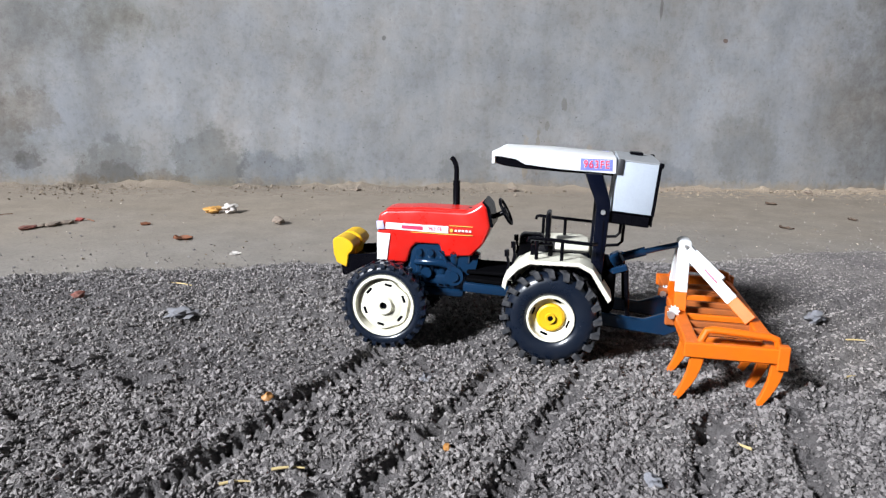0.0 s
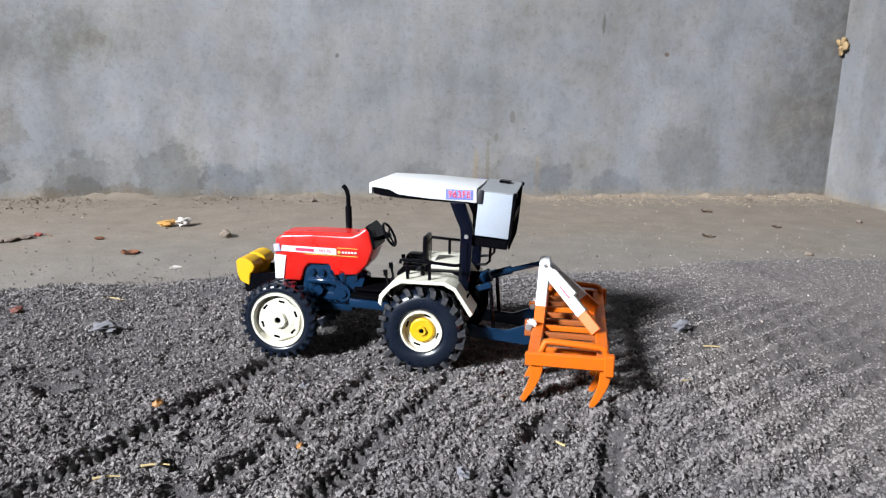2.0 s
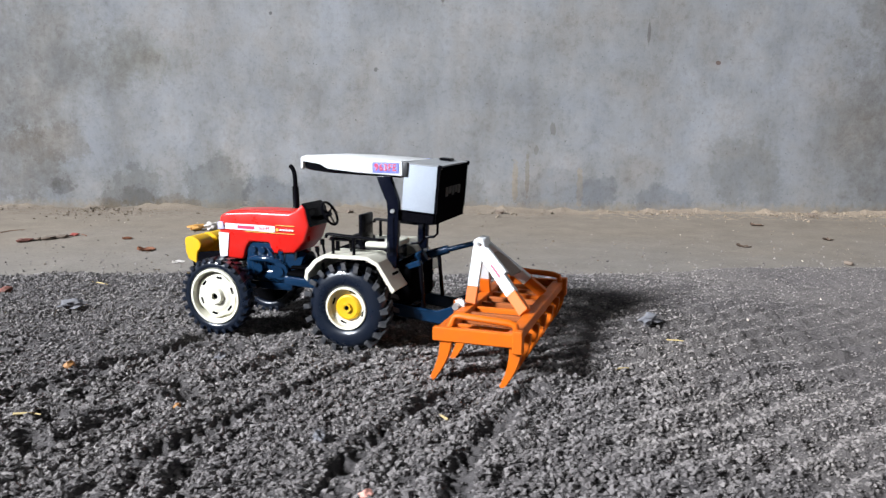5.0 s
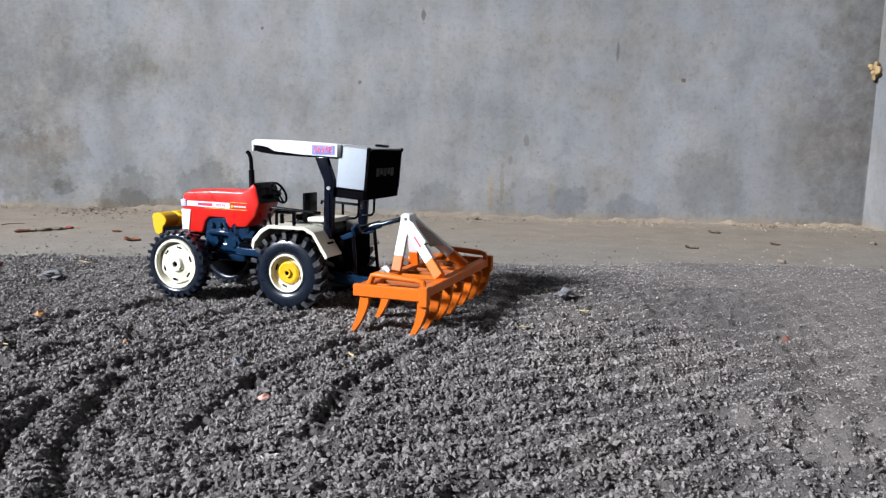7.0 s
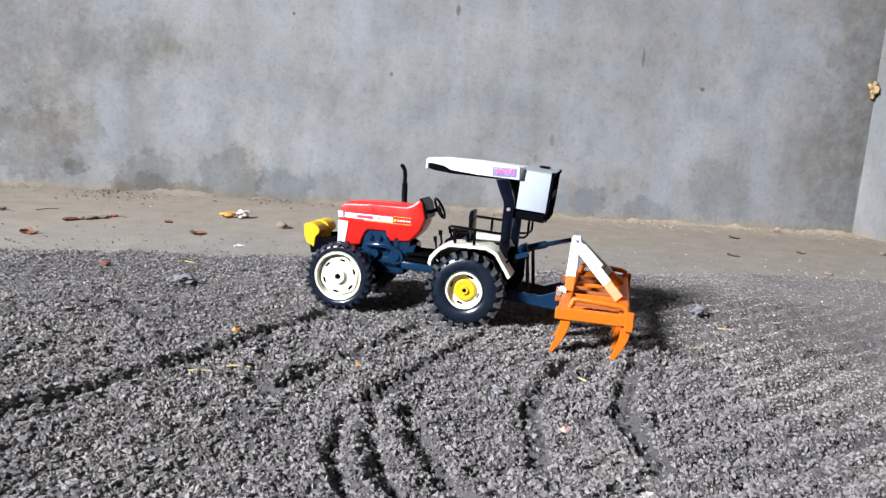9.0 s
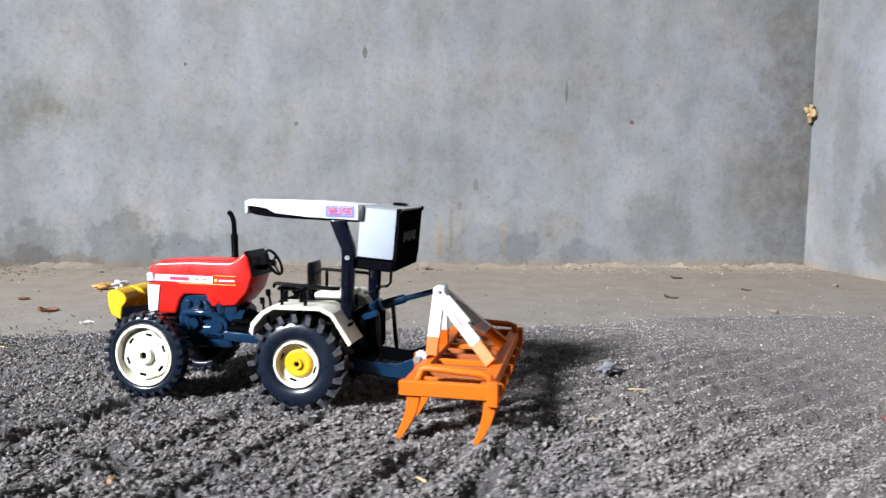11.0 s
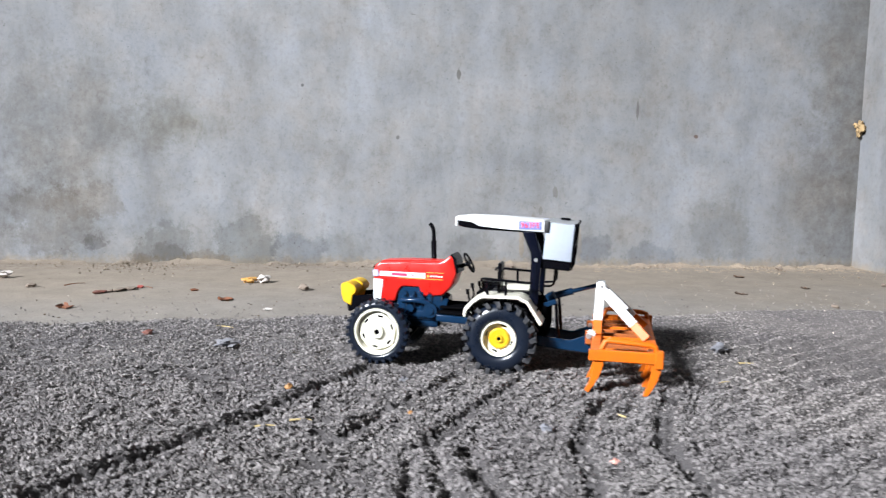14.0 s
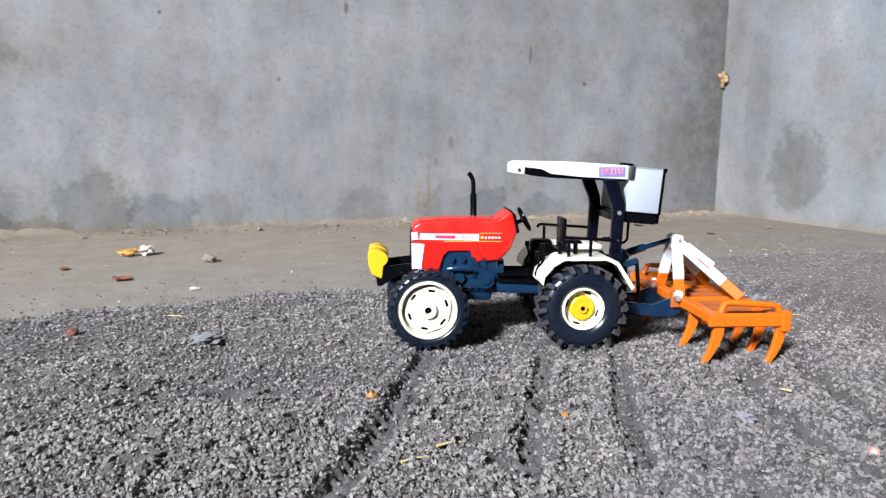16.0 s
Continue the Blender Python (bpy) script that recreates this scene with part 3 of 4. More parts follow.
crumbs("wall_foot_dirt", 16000, (-1.7, XR - 0.007), (0.82, YW - 0.003), (0.0007, 0.0042), 8, "crumbled plaster and dirt along the foot of the wall",
       lambda x, y, rng: rng.rand(len(x)) < np.exp(-(YW - 0.003 - y) / (0.03 + 0.03 * (vnoise(x, y * 0, 9.0, 10) > 0.2))) * (0.3 + 0.7 * (vnoise(x, y * 0, 14.0, 9) > 0)), TANDIRT)


def dust_bank():
    """A low uneven bank of tan dust swept against the wall."""
    xs, ys = np.linspace(-1.9, XR - 0.001, 560), np.linspace(0.95, YW + 0.002, 26)
    X, Y = np.meshgrid(xs, ys, indexing="ij")
    top = 0.007 + 0.006 * vnoise(X, X * 0, 7.0, 41) + 0.006 * vnoise(X, Y, 24.0, 42) + 0.004 * vnoise(X, Y, 75.0, 43)
    Z = FZ - 0.003 + np.maximum(top, 0.002) * np.exp(-(YW - Y) / (0.022 + 0.012 * vnoise(X, X * 0, 5.0, 44))) + 0.0026 + 0.0015 * vnoise(X, Y, 140.0, 45)
    n, m = X.shape
    idx = np.arange(n * m).reshape(n, m)
    faces = np.stack((idx[:-1, :-1], idx[1:, :-1], idx[1:, 1:], idx[:-1, 1:]), -1).reshape(-1, 4)
    me = bpy.data.meshes.new("dust_bank")
    me.from_pydata(np.stack((X, Y, Z), -1).reshape(-1, 3).tolist(), [], faces.tolist())
    me.shade_smooth()
    me.materials.append(TANSOIL)
    return tagged(new("dust_bank", me), "low uneven bank of tan dust against the wall foot", "dust", "", "stuff")


dust_bank()
PALE = soil_material("pale_specks", (0.246, 0.213, 0.172), (0.590, 0.541, 0.476), True)
crumbs("pale_specks", 420, (-0.85, 1.1), (-0.55, 0.9), (0.0006, 0.0019), 17, "tiny pale chips and husks strewn over soil and floor", lambda x, y, rng: rng.rand(len(x)) < 0.6, PALE)
crumbs("floor_specks", 700, (-1.4, 1.3), (0.3, 1.0), (0.0006, 0.0024), 18, "small dark bits of dirt strewn over the concrete", lambda x, y, rng: (y > soil_edge(x)) & (rng.rand(len(x)) < 0.7), TANDIRT)

# ---- toy tractor (front towards -x, its left side towards -y) ----
def thing(name, label, category, group=""):
    return tagged(new(name), label, category, group)


YAW = -18.06
tractor = thing("toy_tractor", "red and cream toy farm tractor with white canopy, standing on soil", "toy tractor")
tractor.matrix_basis = pose(0, 0, 0, 0, 0, YAW)


def tyre_mesh(R, r_rim, w):
    """A tyre carcass with round, bulging side walls."""
    h, d = w / 2, R - r_rim
    side = ((0.0, 0.76), (0.10, 0.90), (0.26, 0.985), (0.44, 1.0), (0.62, 0.97), (0.78, 0.89), (0.90, 0.77), (0.97, 0.62), (1.0, 0.42))
    near = [(r_rim + d * u, -h * v) for u, v in side]
    return lathe(near + [(r, -y) for r, y in reversed(near)], 56)


def lug_mesh(R, w, lug_h, lug_w, slant, drop, s, bm=None, a=0.0):
    """One raised tread bar from the tyre's middle over its shoulder."""
    prof = ((-0.02 * w, 0), (w * 0.51, 0.0), (w * 0.545, -drop), (w * 0.53, -drop - 0.0015), (w * 0.40, -0.002), (-0.02 * w, -0.002))
    b = bmesh.new()
    lo, hi = [], []
    for u, v in prof:
        twist = slant * max(u, 0.0) / w
        lo.append(b.verts.new((-lug_w / 2 + twist, s * u, lug_h + v)))
        hi.append(b.verts.new((lug_w / 2 + twist, s * u, lug_h + v)))
    b.faces.new(lo)
    b.faces.new(hi[::-1])
    for i in range(len(prof)):
        j = (i + 1) % len(prof)
        b.faces.new((lo[i], hi[i], hi[j], lo[j]))
    return join(bm or bmesh.new(), b, Matrix.Rotation(a, 4, "Y") @ Matrix.Translation((0, 0, R)))


def wheel(x, y, z, R, r_rim, w, front, spin):
    """y: middle of the tyre; its outer face looks away from the tractor's middle."""
    s = -1 if y < 0 else 1
    o = -w / 2
    if front:
        rim = lathe(((r_rim, o * 0.9), (r_rim * 0.985, o * 0.99), (r_rim * 0.91, o * 0.99), (r_rim * 0.88, o * 0.60), (r_rim * 0.83, o * 0.10), (r_rim * 0.60, o * 0.10), (r_rim * 0.50, 0.003), (r_rim, 0.004)), 48)
        body = CREAM
    else:
        rim = lathe(((r_rim, o * 0.80), (r_rim * 0.99, o * 0.92), (r_rim * 0.90, o * 0.92), (r_rim * 0.86, o * 0.55), (r_rim * 0.70, o * 0.45), (r_rim * 0.66, o * 0.40), (0.002, o * 0.40), (0.002, 0.004), (r_rim, 0.005)), 48)
        body = CREAM
    ob = part("wheel", rim, body, tractor, "cream wheel rim with dark rubber tyre")
    ob.matrix_basis = pose(x, y, z, 0, 0, 0 if s < 0 else 180) @ Matrix.Rotation(radians(spin), 4, "Y")
    # black disc added to darken the inner side of the wheel
    part("inner_dark_disc", lathe(((0.0005, 0.0046), (r_rim * 0.99, 0.0056), (r_rim * 0.99, 0.0068), (0.0005, 0.0078)), 32), MATTE, ob, "black disc added over the inner side of the wheel")
    if front:
        part("tyre", tyre_mesh(R - 0.0016, r_rim, w), TYRE, ob, "narrow dark rubber tyre", 40)
        tread = bmesh.new()
        for k in range(52):
            lug_mesh(R - 0.0016, w, 0.0016, 0.0038, 0.006, 0.0034, 1 if k % 2 else -1, tread, math.pi * k / 26)
        part("tread", tread, TYRE, ob, "", 20)
        plate_rim = []
        for k in range(72):
            a = 2 * math.pi * k / 72
            q = r_rim * (0.785 + 0.035 * math.cos(6 * a))
            plate_rim.append((q * math.cos(a), q * math.sin(a)))
        dish = part("centre_plate", plate(plate_rim, o * 0.48, o * 0.20, 0.0008, 2), CREAM, ob, "cream scalloped wheel centre", 40)
        part("hub_boss", lathe(((r_rim * 0.12, o * 0.46), (r_rim * 0.12, o * 1.0), (r_rim * 0.27, o * 0.97), (r_rim * 0.33, o * 0.62), (r_rim * 0.50, o * 0.57), (r_rim * 0.58, o * 0.46)), 40), CREAM, dish)
        part("hub_cap", lathe(((0.0005, o * 0.7), (r_rim * 0.11, o * 0.7), (r_rim * 0.11, 0), (0.0005, 0)), 16), BLACK, dish)
        for k in range(6):
            slots = block(-0.0034, 0.0034, o * 0.49 - 0.0004, o * 0.49 + 0.001, -0.0012, 0.0012, 0.0005, 1, None, Matrix.Rotation(k * math.pi / 3 + 0.524, 4, "Y") @ Matrix.Translation((0, 0, r_rim * 0.66)))
            part("rim_slot", slots, BLACK, dish)
    else:
        part("tyre", tyre_mesh(R - 0.0034, r_rim, w), TYRE, ob, "broad dark rubber farm tyre", 40)
        for s in (-1, 1):
            one = part("tread_lug", lug_mesh(R - 0.0034, w, 0.0034, 0.0046, 0.012, 0.0062, s), LUG, ob, "", 20)
            one.matrix_basis = Matrix.Rotation(0.157 if s > 0 else 0.0, 4, "Y")
            for k in range(1, 20):
                lug = new("tread_lug", one.data)
                lug.parent = ob
                lug.matrix_basis = Matrix.Rotation(2 * math.pi * (k + (0.5 if s > 0 else 0.0)) / 20, 4, "Y")
        part("centre_disc", lathe(((0.003, o * 0.62), (r_rim * 0.50, o * 0.66), (r_rim * 0.58, o * 0.58), (r_rim * 0.60, o * 0.40), (0.003, o * 0.40)), 40), YELLOW, ob, "yellow wheel centre disc")
        part("hub_ring", lathe(((0.0022, o * 0.66), (0.0024, o * 0.78), (0.0042, o * 0.80), (0.0048, o * 0.66)), 24), YELLOW, ob)
        part("axle_bolt", rod((0, o * 0.75, 0), (0, o * 0.4, 0), 0.0022, sides=6), BLACK, ob)
        for k in range(4):
            slots = block(-0.0035, 0.0035, o * 0.47 - 0.0008, o * 0.47 + 0.0012, -0.001, 0.001, 0.0004, 1, None, Matrix.Rotation(k * math.pi / 2 + 0.5, 4, "Y") @ Matrix.Translation((0, 0, r_rim * 0.76)))
            part("rim_slot", slots, BLACK, ob)
    return ob


RW, FW = 0.0430, 0.0390
for sy in (-1, 1):
    wheel(0.0, -0.0480 if sy < 0 else 0.0560, 0.0378, RW, 0.0207, 0.029, False, 10 * sy)
    wheel(-0.1492, -0.0455 if sy < 0 else 0.0535, 0.0356, FW, 0.0284, 0.018, True, 20 * sy)

# bonnet
HOOD = ((-0.1645, 0.0665), (-0.1655, 0.100), (-0.1640, 0.1105), (-0.157, 0.1145), (-0.125, 0.1165), (-0.083, 0.1165), (-0.076, 0.1195), (-0.0675, 0.1265), (-0.0640, 0.122), (-0.0600, 0.104), (-0.0660, 0.088), (-0.0770, 0.076), (-0.1005, 0.074), (-0.1040, 0.076), (-0.1065, 0.0855), (-0.1285, 0.0850), (-0.1330, 0.0800), (-0.1370, 0.0660))
part("bonnet", plate(HOOD, -0.0205, 0.0215, 0.0026, 3), RED, tractor, "glossy red bonnet", 50)
part("bonnet_crown", plate(((-0.160, 0.1145), (-0.155, 0.1158), (-0.125, 0.1178), (-0.085, 0.1178), (-0.080, 0.1165), (-0.125, 0.1150)), -0.013, 0.014, 0.0006, 1), RED, tractor)
part("grille", block(-0.1662, -0.1640, -0.0145, 0.0155, 0.070, 0.106, 0.0008), BLACK, tractor, "black front grille")
for sy in (-1, 1):
    s0, s1 = (-0.0215, -0.0203) if sy < 0 else (0.0213, 0.0225)
    panel = part("front_panel", plate(((-0.1650, 0.0680), (-0.1655, 0.0935), (-0.1525, 0.0930), (-0.1555, 0.0680)), s0, s1, 0.0003, 1), WHITE, tractor, "white front side panel")
    lamp_part = part("headlight", plate(((-0.1655, 0.0965), (-0.1660, 0.1045), (-0.1595, 0.1050), (-0.1580, 0.0970)), s0 - (0.0006 if sy < 0 else 0), s1 + (0.0006 if sy > 0 else 0), 0.0006, 2), LAMP, tractor, "pale glassy headlight")
    stripe = part("sticker", plate(((-0.1575, 0.0975), (-0.1570, 0.1035), (-0.0985, 0.1030), (-0.0985, 0.0965)), s0, s1), STICKER, tractor, "white decal strip along the bonnet")
    t0, t1 = (s0 - 0.0002, s1) if sy < 0 else (s0, s1 + 0.0002)
    part("print_bar", plate(((-0.1420, 0.0987), (-0.1420, 0.1018), (-0.1220, 0.1016), (-0.1220, 0.0983)), t0, t1), PINK, tractor, "printed bar on the decal")
    turn = Matrix.Rotation(radians(90), 4, "X") if sy < 0 else Matrix.Rotation(radians(180), 4, "Z") @ Matrix.Rotation(radians(90), 4, "X")
    lettering("decal_number", "963 FE", 0.0048, Matrix.Translation((-0.1105, s0 - 0.0002 if sy < 0 else s1 + 0.0002, 0.0999)) @ turn, PINK, tractor)
    part("emblem", lathe(((0.0002, 0), (0.0017, 0), (0.0017, 0.0004), (0.0002, 0.0004)), 20, m=Matrix.Translation((-0.0955, s0 - 0.0002 if sy < 0 else s1 - 0.0002, 0.0995))), GOLD, tractor)
    for zz in (0.1035, 0.0955):
        part("gold_line", plate(((-0.0975 if zz > 0.1 else -0.1330, zz), (-0.0975 if zz > 0.1 else -0.1330, zz + 0.0006), (-0.0760, zz + 0.0004), (-0.0760, zz - 0.0002)), s0, s1), GOLD, tractor)
    for k in range(5):
        part("print_dash", block(-0.0925 + k * 0.0033, -0.0905 + k * 0.0033, t0, t1, 0.0985, 0.1003), STICKER, tractor)
part("dashboard", plate(((-0.0672, 0.1275), (-0.0615, 0.1215), (-0.0575, 0.1040), (-0.0605, 0.1035), (-0.0650, 0.1210), (-0.0690, 0.1262)), -0.0195, 0.0205, 0.0008, 1), BLACK, tractor, "black dashboard")
bm = tube(((-0.0985, 0.0190, 0.104), (-0.0988, 0.0245, 0.112), (-0.0995, 0.0245, 0.1395)), 0.0035, 14)
tube(((-0.0995, 0.0245, 0.139), (-0.0997, 0.0245, 0.1500), (-0.1006, 0.0245, 0.1550), (-0.1028, 0.0245, 0.1592), (-0.1052, 0.0245, 0.1612)), 0.0024, 12, bm)
part("exhaust", bm, BLACK, tractor, "black upright exhaust pipe bent forward at the top")
part("fuel_cap", lathe(((0.0003, -0.0035), (0.0024, -0.0035), (0.0024, 0), (0.0003, 0)), 16, m=Matrix.Translation((-0.0815, 0.004, 0.1175)) @ Matrix.Rotation(radians(90), 4, "X")), BLACK, tractor)

steer = part("steering_wheel", tube([(0.0125 * math.cos(a), 0.0125 * math.sin(a), 0) for a in (2 * math.pi * k / 28 for k in range(29))], 0.0014, 8), BLACK, tractor, "black steering wheel")
steer.matrix_basis = pose(-0.0490, 0.004, 0.1155, 0, 62, 0)
for k in range(3):
    a = 2 * math.pi * k / 3
    part("spoke", rod((0, 0, -0.001), (0.012 * math.cos(a), 0.012 * math.sin(a), 0), 0.0010, sides=8), BLACK, steer)
part("steering_hub", rod((0, 0, -0.002), (0, 0, 0.001), 0.0030), BLACK, steer)
part("steering_column", rod((-0.0500, 0.004, 0.1150), (-0.064, 0.004, 0.108), 0.0024), BLACK, tractor)

# the bonnet group sits a little up and back
for o in tractor.children:
    if o.name.split(".")[0] in ("bonnet", "bonnet_crown", "grille", "front_panel", "headlight", "sticker", "print_bar", "decal_number", "emblem", "gold_line", "print_dash", "dashboard", "exhaust", "fuel_cap", "steering_column"):
        o.location = (0.001, 0, 0.0025)
steer.location += Vector((0.001, 0, 0.0025))

# engine and transmission
engine = part("engine", block(-0.136, -0.076, -0.0175, 0.0175, 0.045, 0.090, 0.004, 3), NAVY, tractor, "navy blue moulded engine block")
for k in range(4):
    part("cylinder", block(-0.1285 + k * 0.0108, -0.1205 + k * 0.0108, -0.0195, 0.0195, 0.058, 0.0835, 0.0034, 3), NAVY, engine)
    part("cylinder_head", rod((-0.1245 + k * 0.0108, -0.0205, 0.0795), (-0.1245 + k * 0.0108, 0.0205, 0.0795), 0.0030, sides=14), NAVY, engine)
part("manifold", tube(((-0.128, -0.0195, 0.0700), (-0.118, -0.0225, 0.0715), (-0.104, -0.0228, 0.0715), (-0.094, -0.0222, 0.0690), (-0.088, -0.0205, 0.0640)), (0.0026, 0.0034, 0.0036, 0.0034, 0.0028), 12), NAVY, engine)
part("side_cover", block(-0.124, -0.086, -0.0205, 0.0205, 0.0490, 0.0600, 0.0035, 3), NAVY, engine)
part("oil_filter", rod((-0.1165, -0.0245, 0.0615), (-0.1165, 0.0245, 0.0615), 0.0050, sides=20), NAVY, engine)
part("pump", rod((-0.0905, -0.0255, 0.0600), (-0.0905, 0.0255, 0.0600), 0.0088, sides=24), NAVY, engine)
part("pump_cap", rod((-0.0905, -0.0272, 0.0600), (-0.0905, 0.0272, 0.0600), 0.0048, sides=18), NAVY, engine)
part("flywheel_housing", rod((-0.0855, 0.0, 0.0620), (-0.0725, 0.0, 0.0600), 0.0205, 0.0180, sides=32), NAVY, engine)
part("fuel_pipe", tube(((-0.106, -0.0215, 0.0820), (-0.100, -0.0238, 0.0765), (-0.0965, -0.0245, 0.0690), (-0.0930, -0.0248, 0.0640)), 0.0013, 8), NAVY, engine)
for k in range(5):
    part("engine_bolt", rod((-0.118 + k * 0.0062, -0.0217, 0.0505), (-0.118 + k * 0.0062, -0.0200, 0.0505), 0.0010, sides=6), NAVY, engine)
part("sump", block(-0.124, -0.082, -0.016, 0.016, 0.0370, 0.0480, 0.004), NAVY, engine)
bm = block(-0.082, 0.022, -0.014, 0.014, 0.0465, 0.064, 0.003)
block(-0.012, 0.050, -0.026, 0.026, 0.030, 0.078, 0.004, 2, bm)
rod((0, -0.037, 0.0378), (0, 0.045, 0.0378), 0.009, bm=bm)
# block added to fill the dark open space behind the axle
part("rear_filler", block(0.0300, 0.0540, -0.0300, 0.0380, 0.0360, 0.0780, 0.007, 3), MATTE, tractor, "matte black block filling the dark space behind the axle")
part("gearbox", bm, NAVY, tractor, "navy blue gearbox and rear axle housing")
for sy in (-1, 1):
    y0, y1 = sorted((sy * 0.014, sy * 0.037))
    part("footboard", plate(((-0.0800, 0.0495), (-0.0800, 0.0580), (-0.0360, 0.0560), (-0.0360, 0.0475)), y0, y1, 0.0016, 2), NAVY, tractor, "navy blue side step")
    part("step_mat", plate(((-0.0790, 0.0582), (-0.0780, 0.0618), (-0.0380, 0.0600), (-0.0370, 0.0564)), sy * 0.014 if sy > 0 else -0.034, 0.034 if sy > 0 else -0.014, 0.001, 1), MATTE, tractor)
bm = block(-0.158, -0.142, -0.037, 0.045, 0.030, 0.041, 0.002)
block(-0.170, -0.130, -0.010, 0.010, 0.036, 0.056, 0.002, 2, bm)
part("front_axle", bm, BLACK, tractor, "black front axle beam")

# front weights on a black bracket
bm = plate(((-0.203, 0.0520), (-0.2060, 0.0690), (-0.1980, 0.0715), (-0.1640, 0.0755), (-0.1620, 0.0640), (-0.1820, 0.0620), (-0.1990, 0.0520)), -0.0200, -0.0165, 0.0006, 1)
plate(((-0.203, 0.0520), (-0.2060, 0.0690), (-0.1980, 0.0715), (-0.1640, 0.0755), (-0.1620, 0.0640), (-0.1820, 0.0620), (-0.1990, 0.0520)), 0.0300, 0.0335, 0.0006, 1, bm)
block(-0.206, -0.160, -0.0165, 0.0300, 0.060, 0.0665, 0.001, 1, bm)
part("weight_bracket", bm, BLACK, tractor, "black front bracket")
WEIGHT = ((0.0000, -0.0040), (0.0014, -0.0010), (0.0055, 0.0004), (0.0110, 0.0002), (0.0175, -0.0030), (0.0205, -0.0075), (0.0195, -0.0120), (0.0155, -0.0160), (0.0140, -0.0285), (0.0040, -0.0240), (0.0010, -0.0160))
for y0, y1 in ((-0.0215, 0.0020), (0.0085, 0.0325)):
    part("front_weight", plate(tuple((-0.2125 + x, 0.0880 + z) for x, z in WEIGHT), y0, y1, 0.0007, 1), YELLOW, tractor, "yellow moulded front weight", 25)

for o in tractor.children:
    if o.name.split(".")[0] in ("front_weight", "weight_bracket"):
        o.location = (0.005, 0, 0.001)

# mudguards
def fender(sy):
    def span(a, b):
        return sorted((sy * a, sy * b)) if sy < 0 else (a + 0.008, b + 0.008)

    line = ((-0.0430, 0.0640), (-0.0415, 0.0720), (-0.0320, 0.0825), (-0.0220, 0.0880), (0.0220, 0.0885), (0.0330, 0.0835), (0.0500, 0.0590))
    inner = tuple((x * 0.965 + 0.0002, z - 0.0016) for x, z in line)
    ob = part("mudguard", plate(line + inner[::-1], *span(0.0250, 0.0600), 0.0005, 1), CREAM, tractor, "cream mudguard over the rear wheel", 30)
    part("mudguard_side", plate(line + ((0.0460, 0.0480), (-0.0300, 0.0480)), *span(0.0235, 0.0255), 0.0004, 1), CREAM, ob)
    part("mudguard_lip", plate(line + tuple((x * 0.93 + 0.0004, z - 0.0034) for x, z in line[::-1]), *span(0.0580, 0.0610), 0.0004, 1), CREAM, ob)
    part("tail_lamp", block(0.0390, 0.0425, *span(0.033, 0.047), 0.0660, 0.0720, 0.0006, 1), BLACK, ob)
    y = -0.0545 if sy < 0 else 0.0575
    rail = tube(((-0.0225, y, 0.1030), (-0.0218, y, 0.1060), (-0.0190, y, 0.1066), (0.0310, y, 0.1038), (0.0345, y * 0.9, 0.1032)), 0.0016, 10)
    for x in (-0.0150, 0.0063):
        rod((x, y, 0.0865), (x, y, 0.1045), 0.0016, sides=10, bm=rail)
    part("hand_rail", rail, BLACK, tractor, "black tube rail on the mudguard")


for sy in (-1, 1):
    fender(sy)

# seat, levers
seat = part("seat", block(-0.001, 0.030, -0.015, 0.030, 0.0885, 0.0940, 0.002, 3), CREAM, tractor, "pale grey driver seat")
part("seat_base", block(-0.016, 0.030, -0.022, 0.022, 0.070, 0.0890, 0.002), BLACK, tractor)
bm = block(-0.0210, -0.0010, -0.0525, -0.0350, 0.1000, 0.1022, 0.001, 1)
for k in range(5):
    block(-0.0200 + k * 0.0038, -0.0180 + k * 0.0038, -0.0520, -0.0355, 0.1022, 0.1034, 0.0004, 1, bm)
for x in (-0.0190, -0.0040):
    rod((x, -0.0370, 0.0860), (x, -0.0370, 0.1005), 0.0022, sides=10, bm=bm)
part("side_tray", bm, BLACK, tractor, "black slatted side tray")
part("console", block(-0.034, -0.002, -0.0215, 0.0215, 0.0560, 0.0860, 0.002), MATTE, tractor, "matte black console under the seat")
# box added in place of small black clutter, covers the far mudguard
part("clutter_box", block(-0.036, -0.012, 0.0230, 0.0420, 0.0700, 0.0940, 0.005, 3), BLACK, tractor, "black box standing for dark clutter beside the seat")
part("floor_plate", block(-0.0790, -0.0340, -0.0240, 0.0240, 0.0630, 0.0660, 0.0008, 1), MATTE, tractor)
part("upright_panel", block(-0.0105, -0.0060, -0.0085, 0.0185, 0.0865, 0.1200, 0.0014, 2), BLACK, tractor)
for x, y, h in ((-0.0363, -0.035, 0.0945), (-0.0416, -0.036, 0.0870), (-0.039, 0.030, 0.088)):
    bm = tube(((x + 0.002, y, 0.060), (x - 0.001, y, h - 0.018), (x + 0.002, y, h - 0.010), (x, y, h)), 0.0013, 8)
    rod((x, y, h - 0.002), (x - 0.0004, y, h + 0.0035), 0.0022, bm=bm)
    part("lever", bm, BLACK, tractor, "black bent lever with a knob")

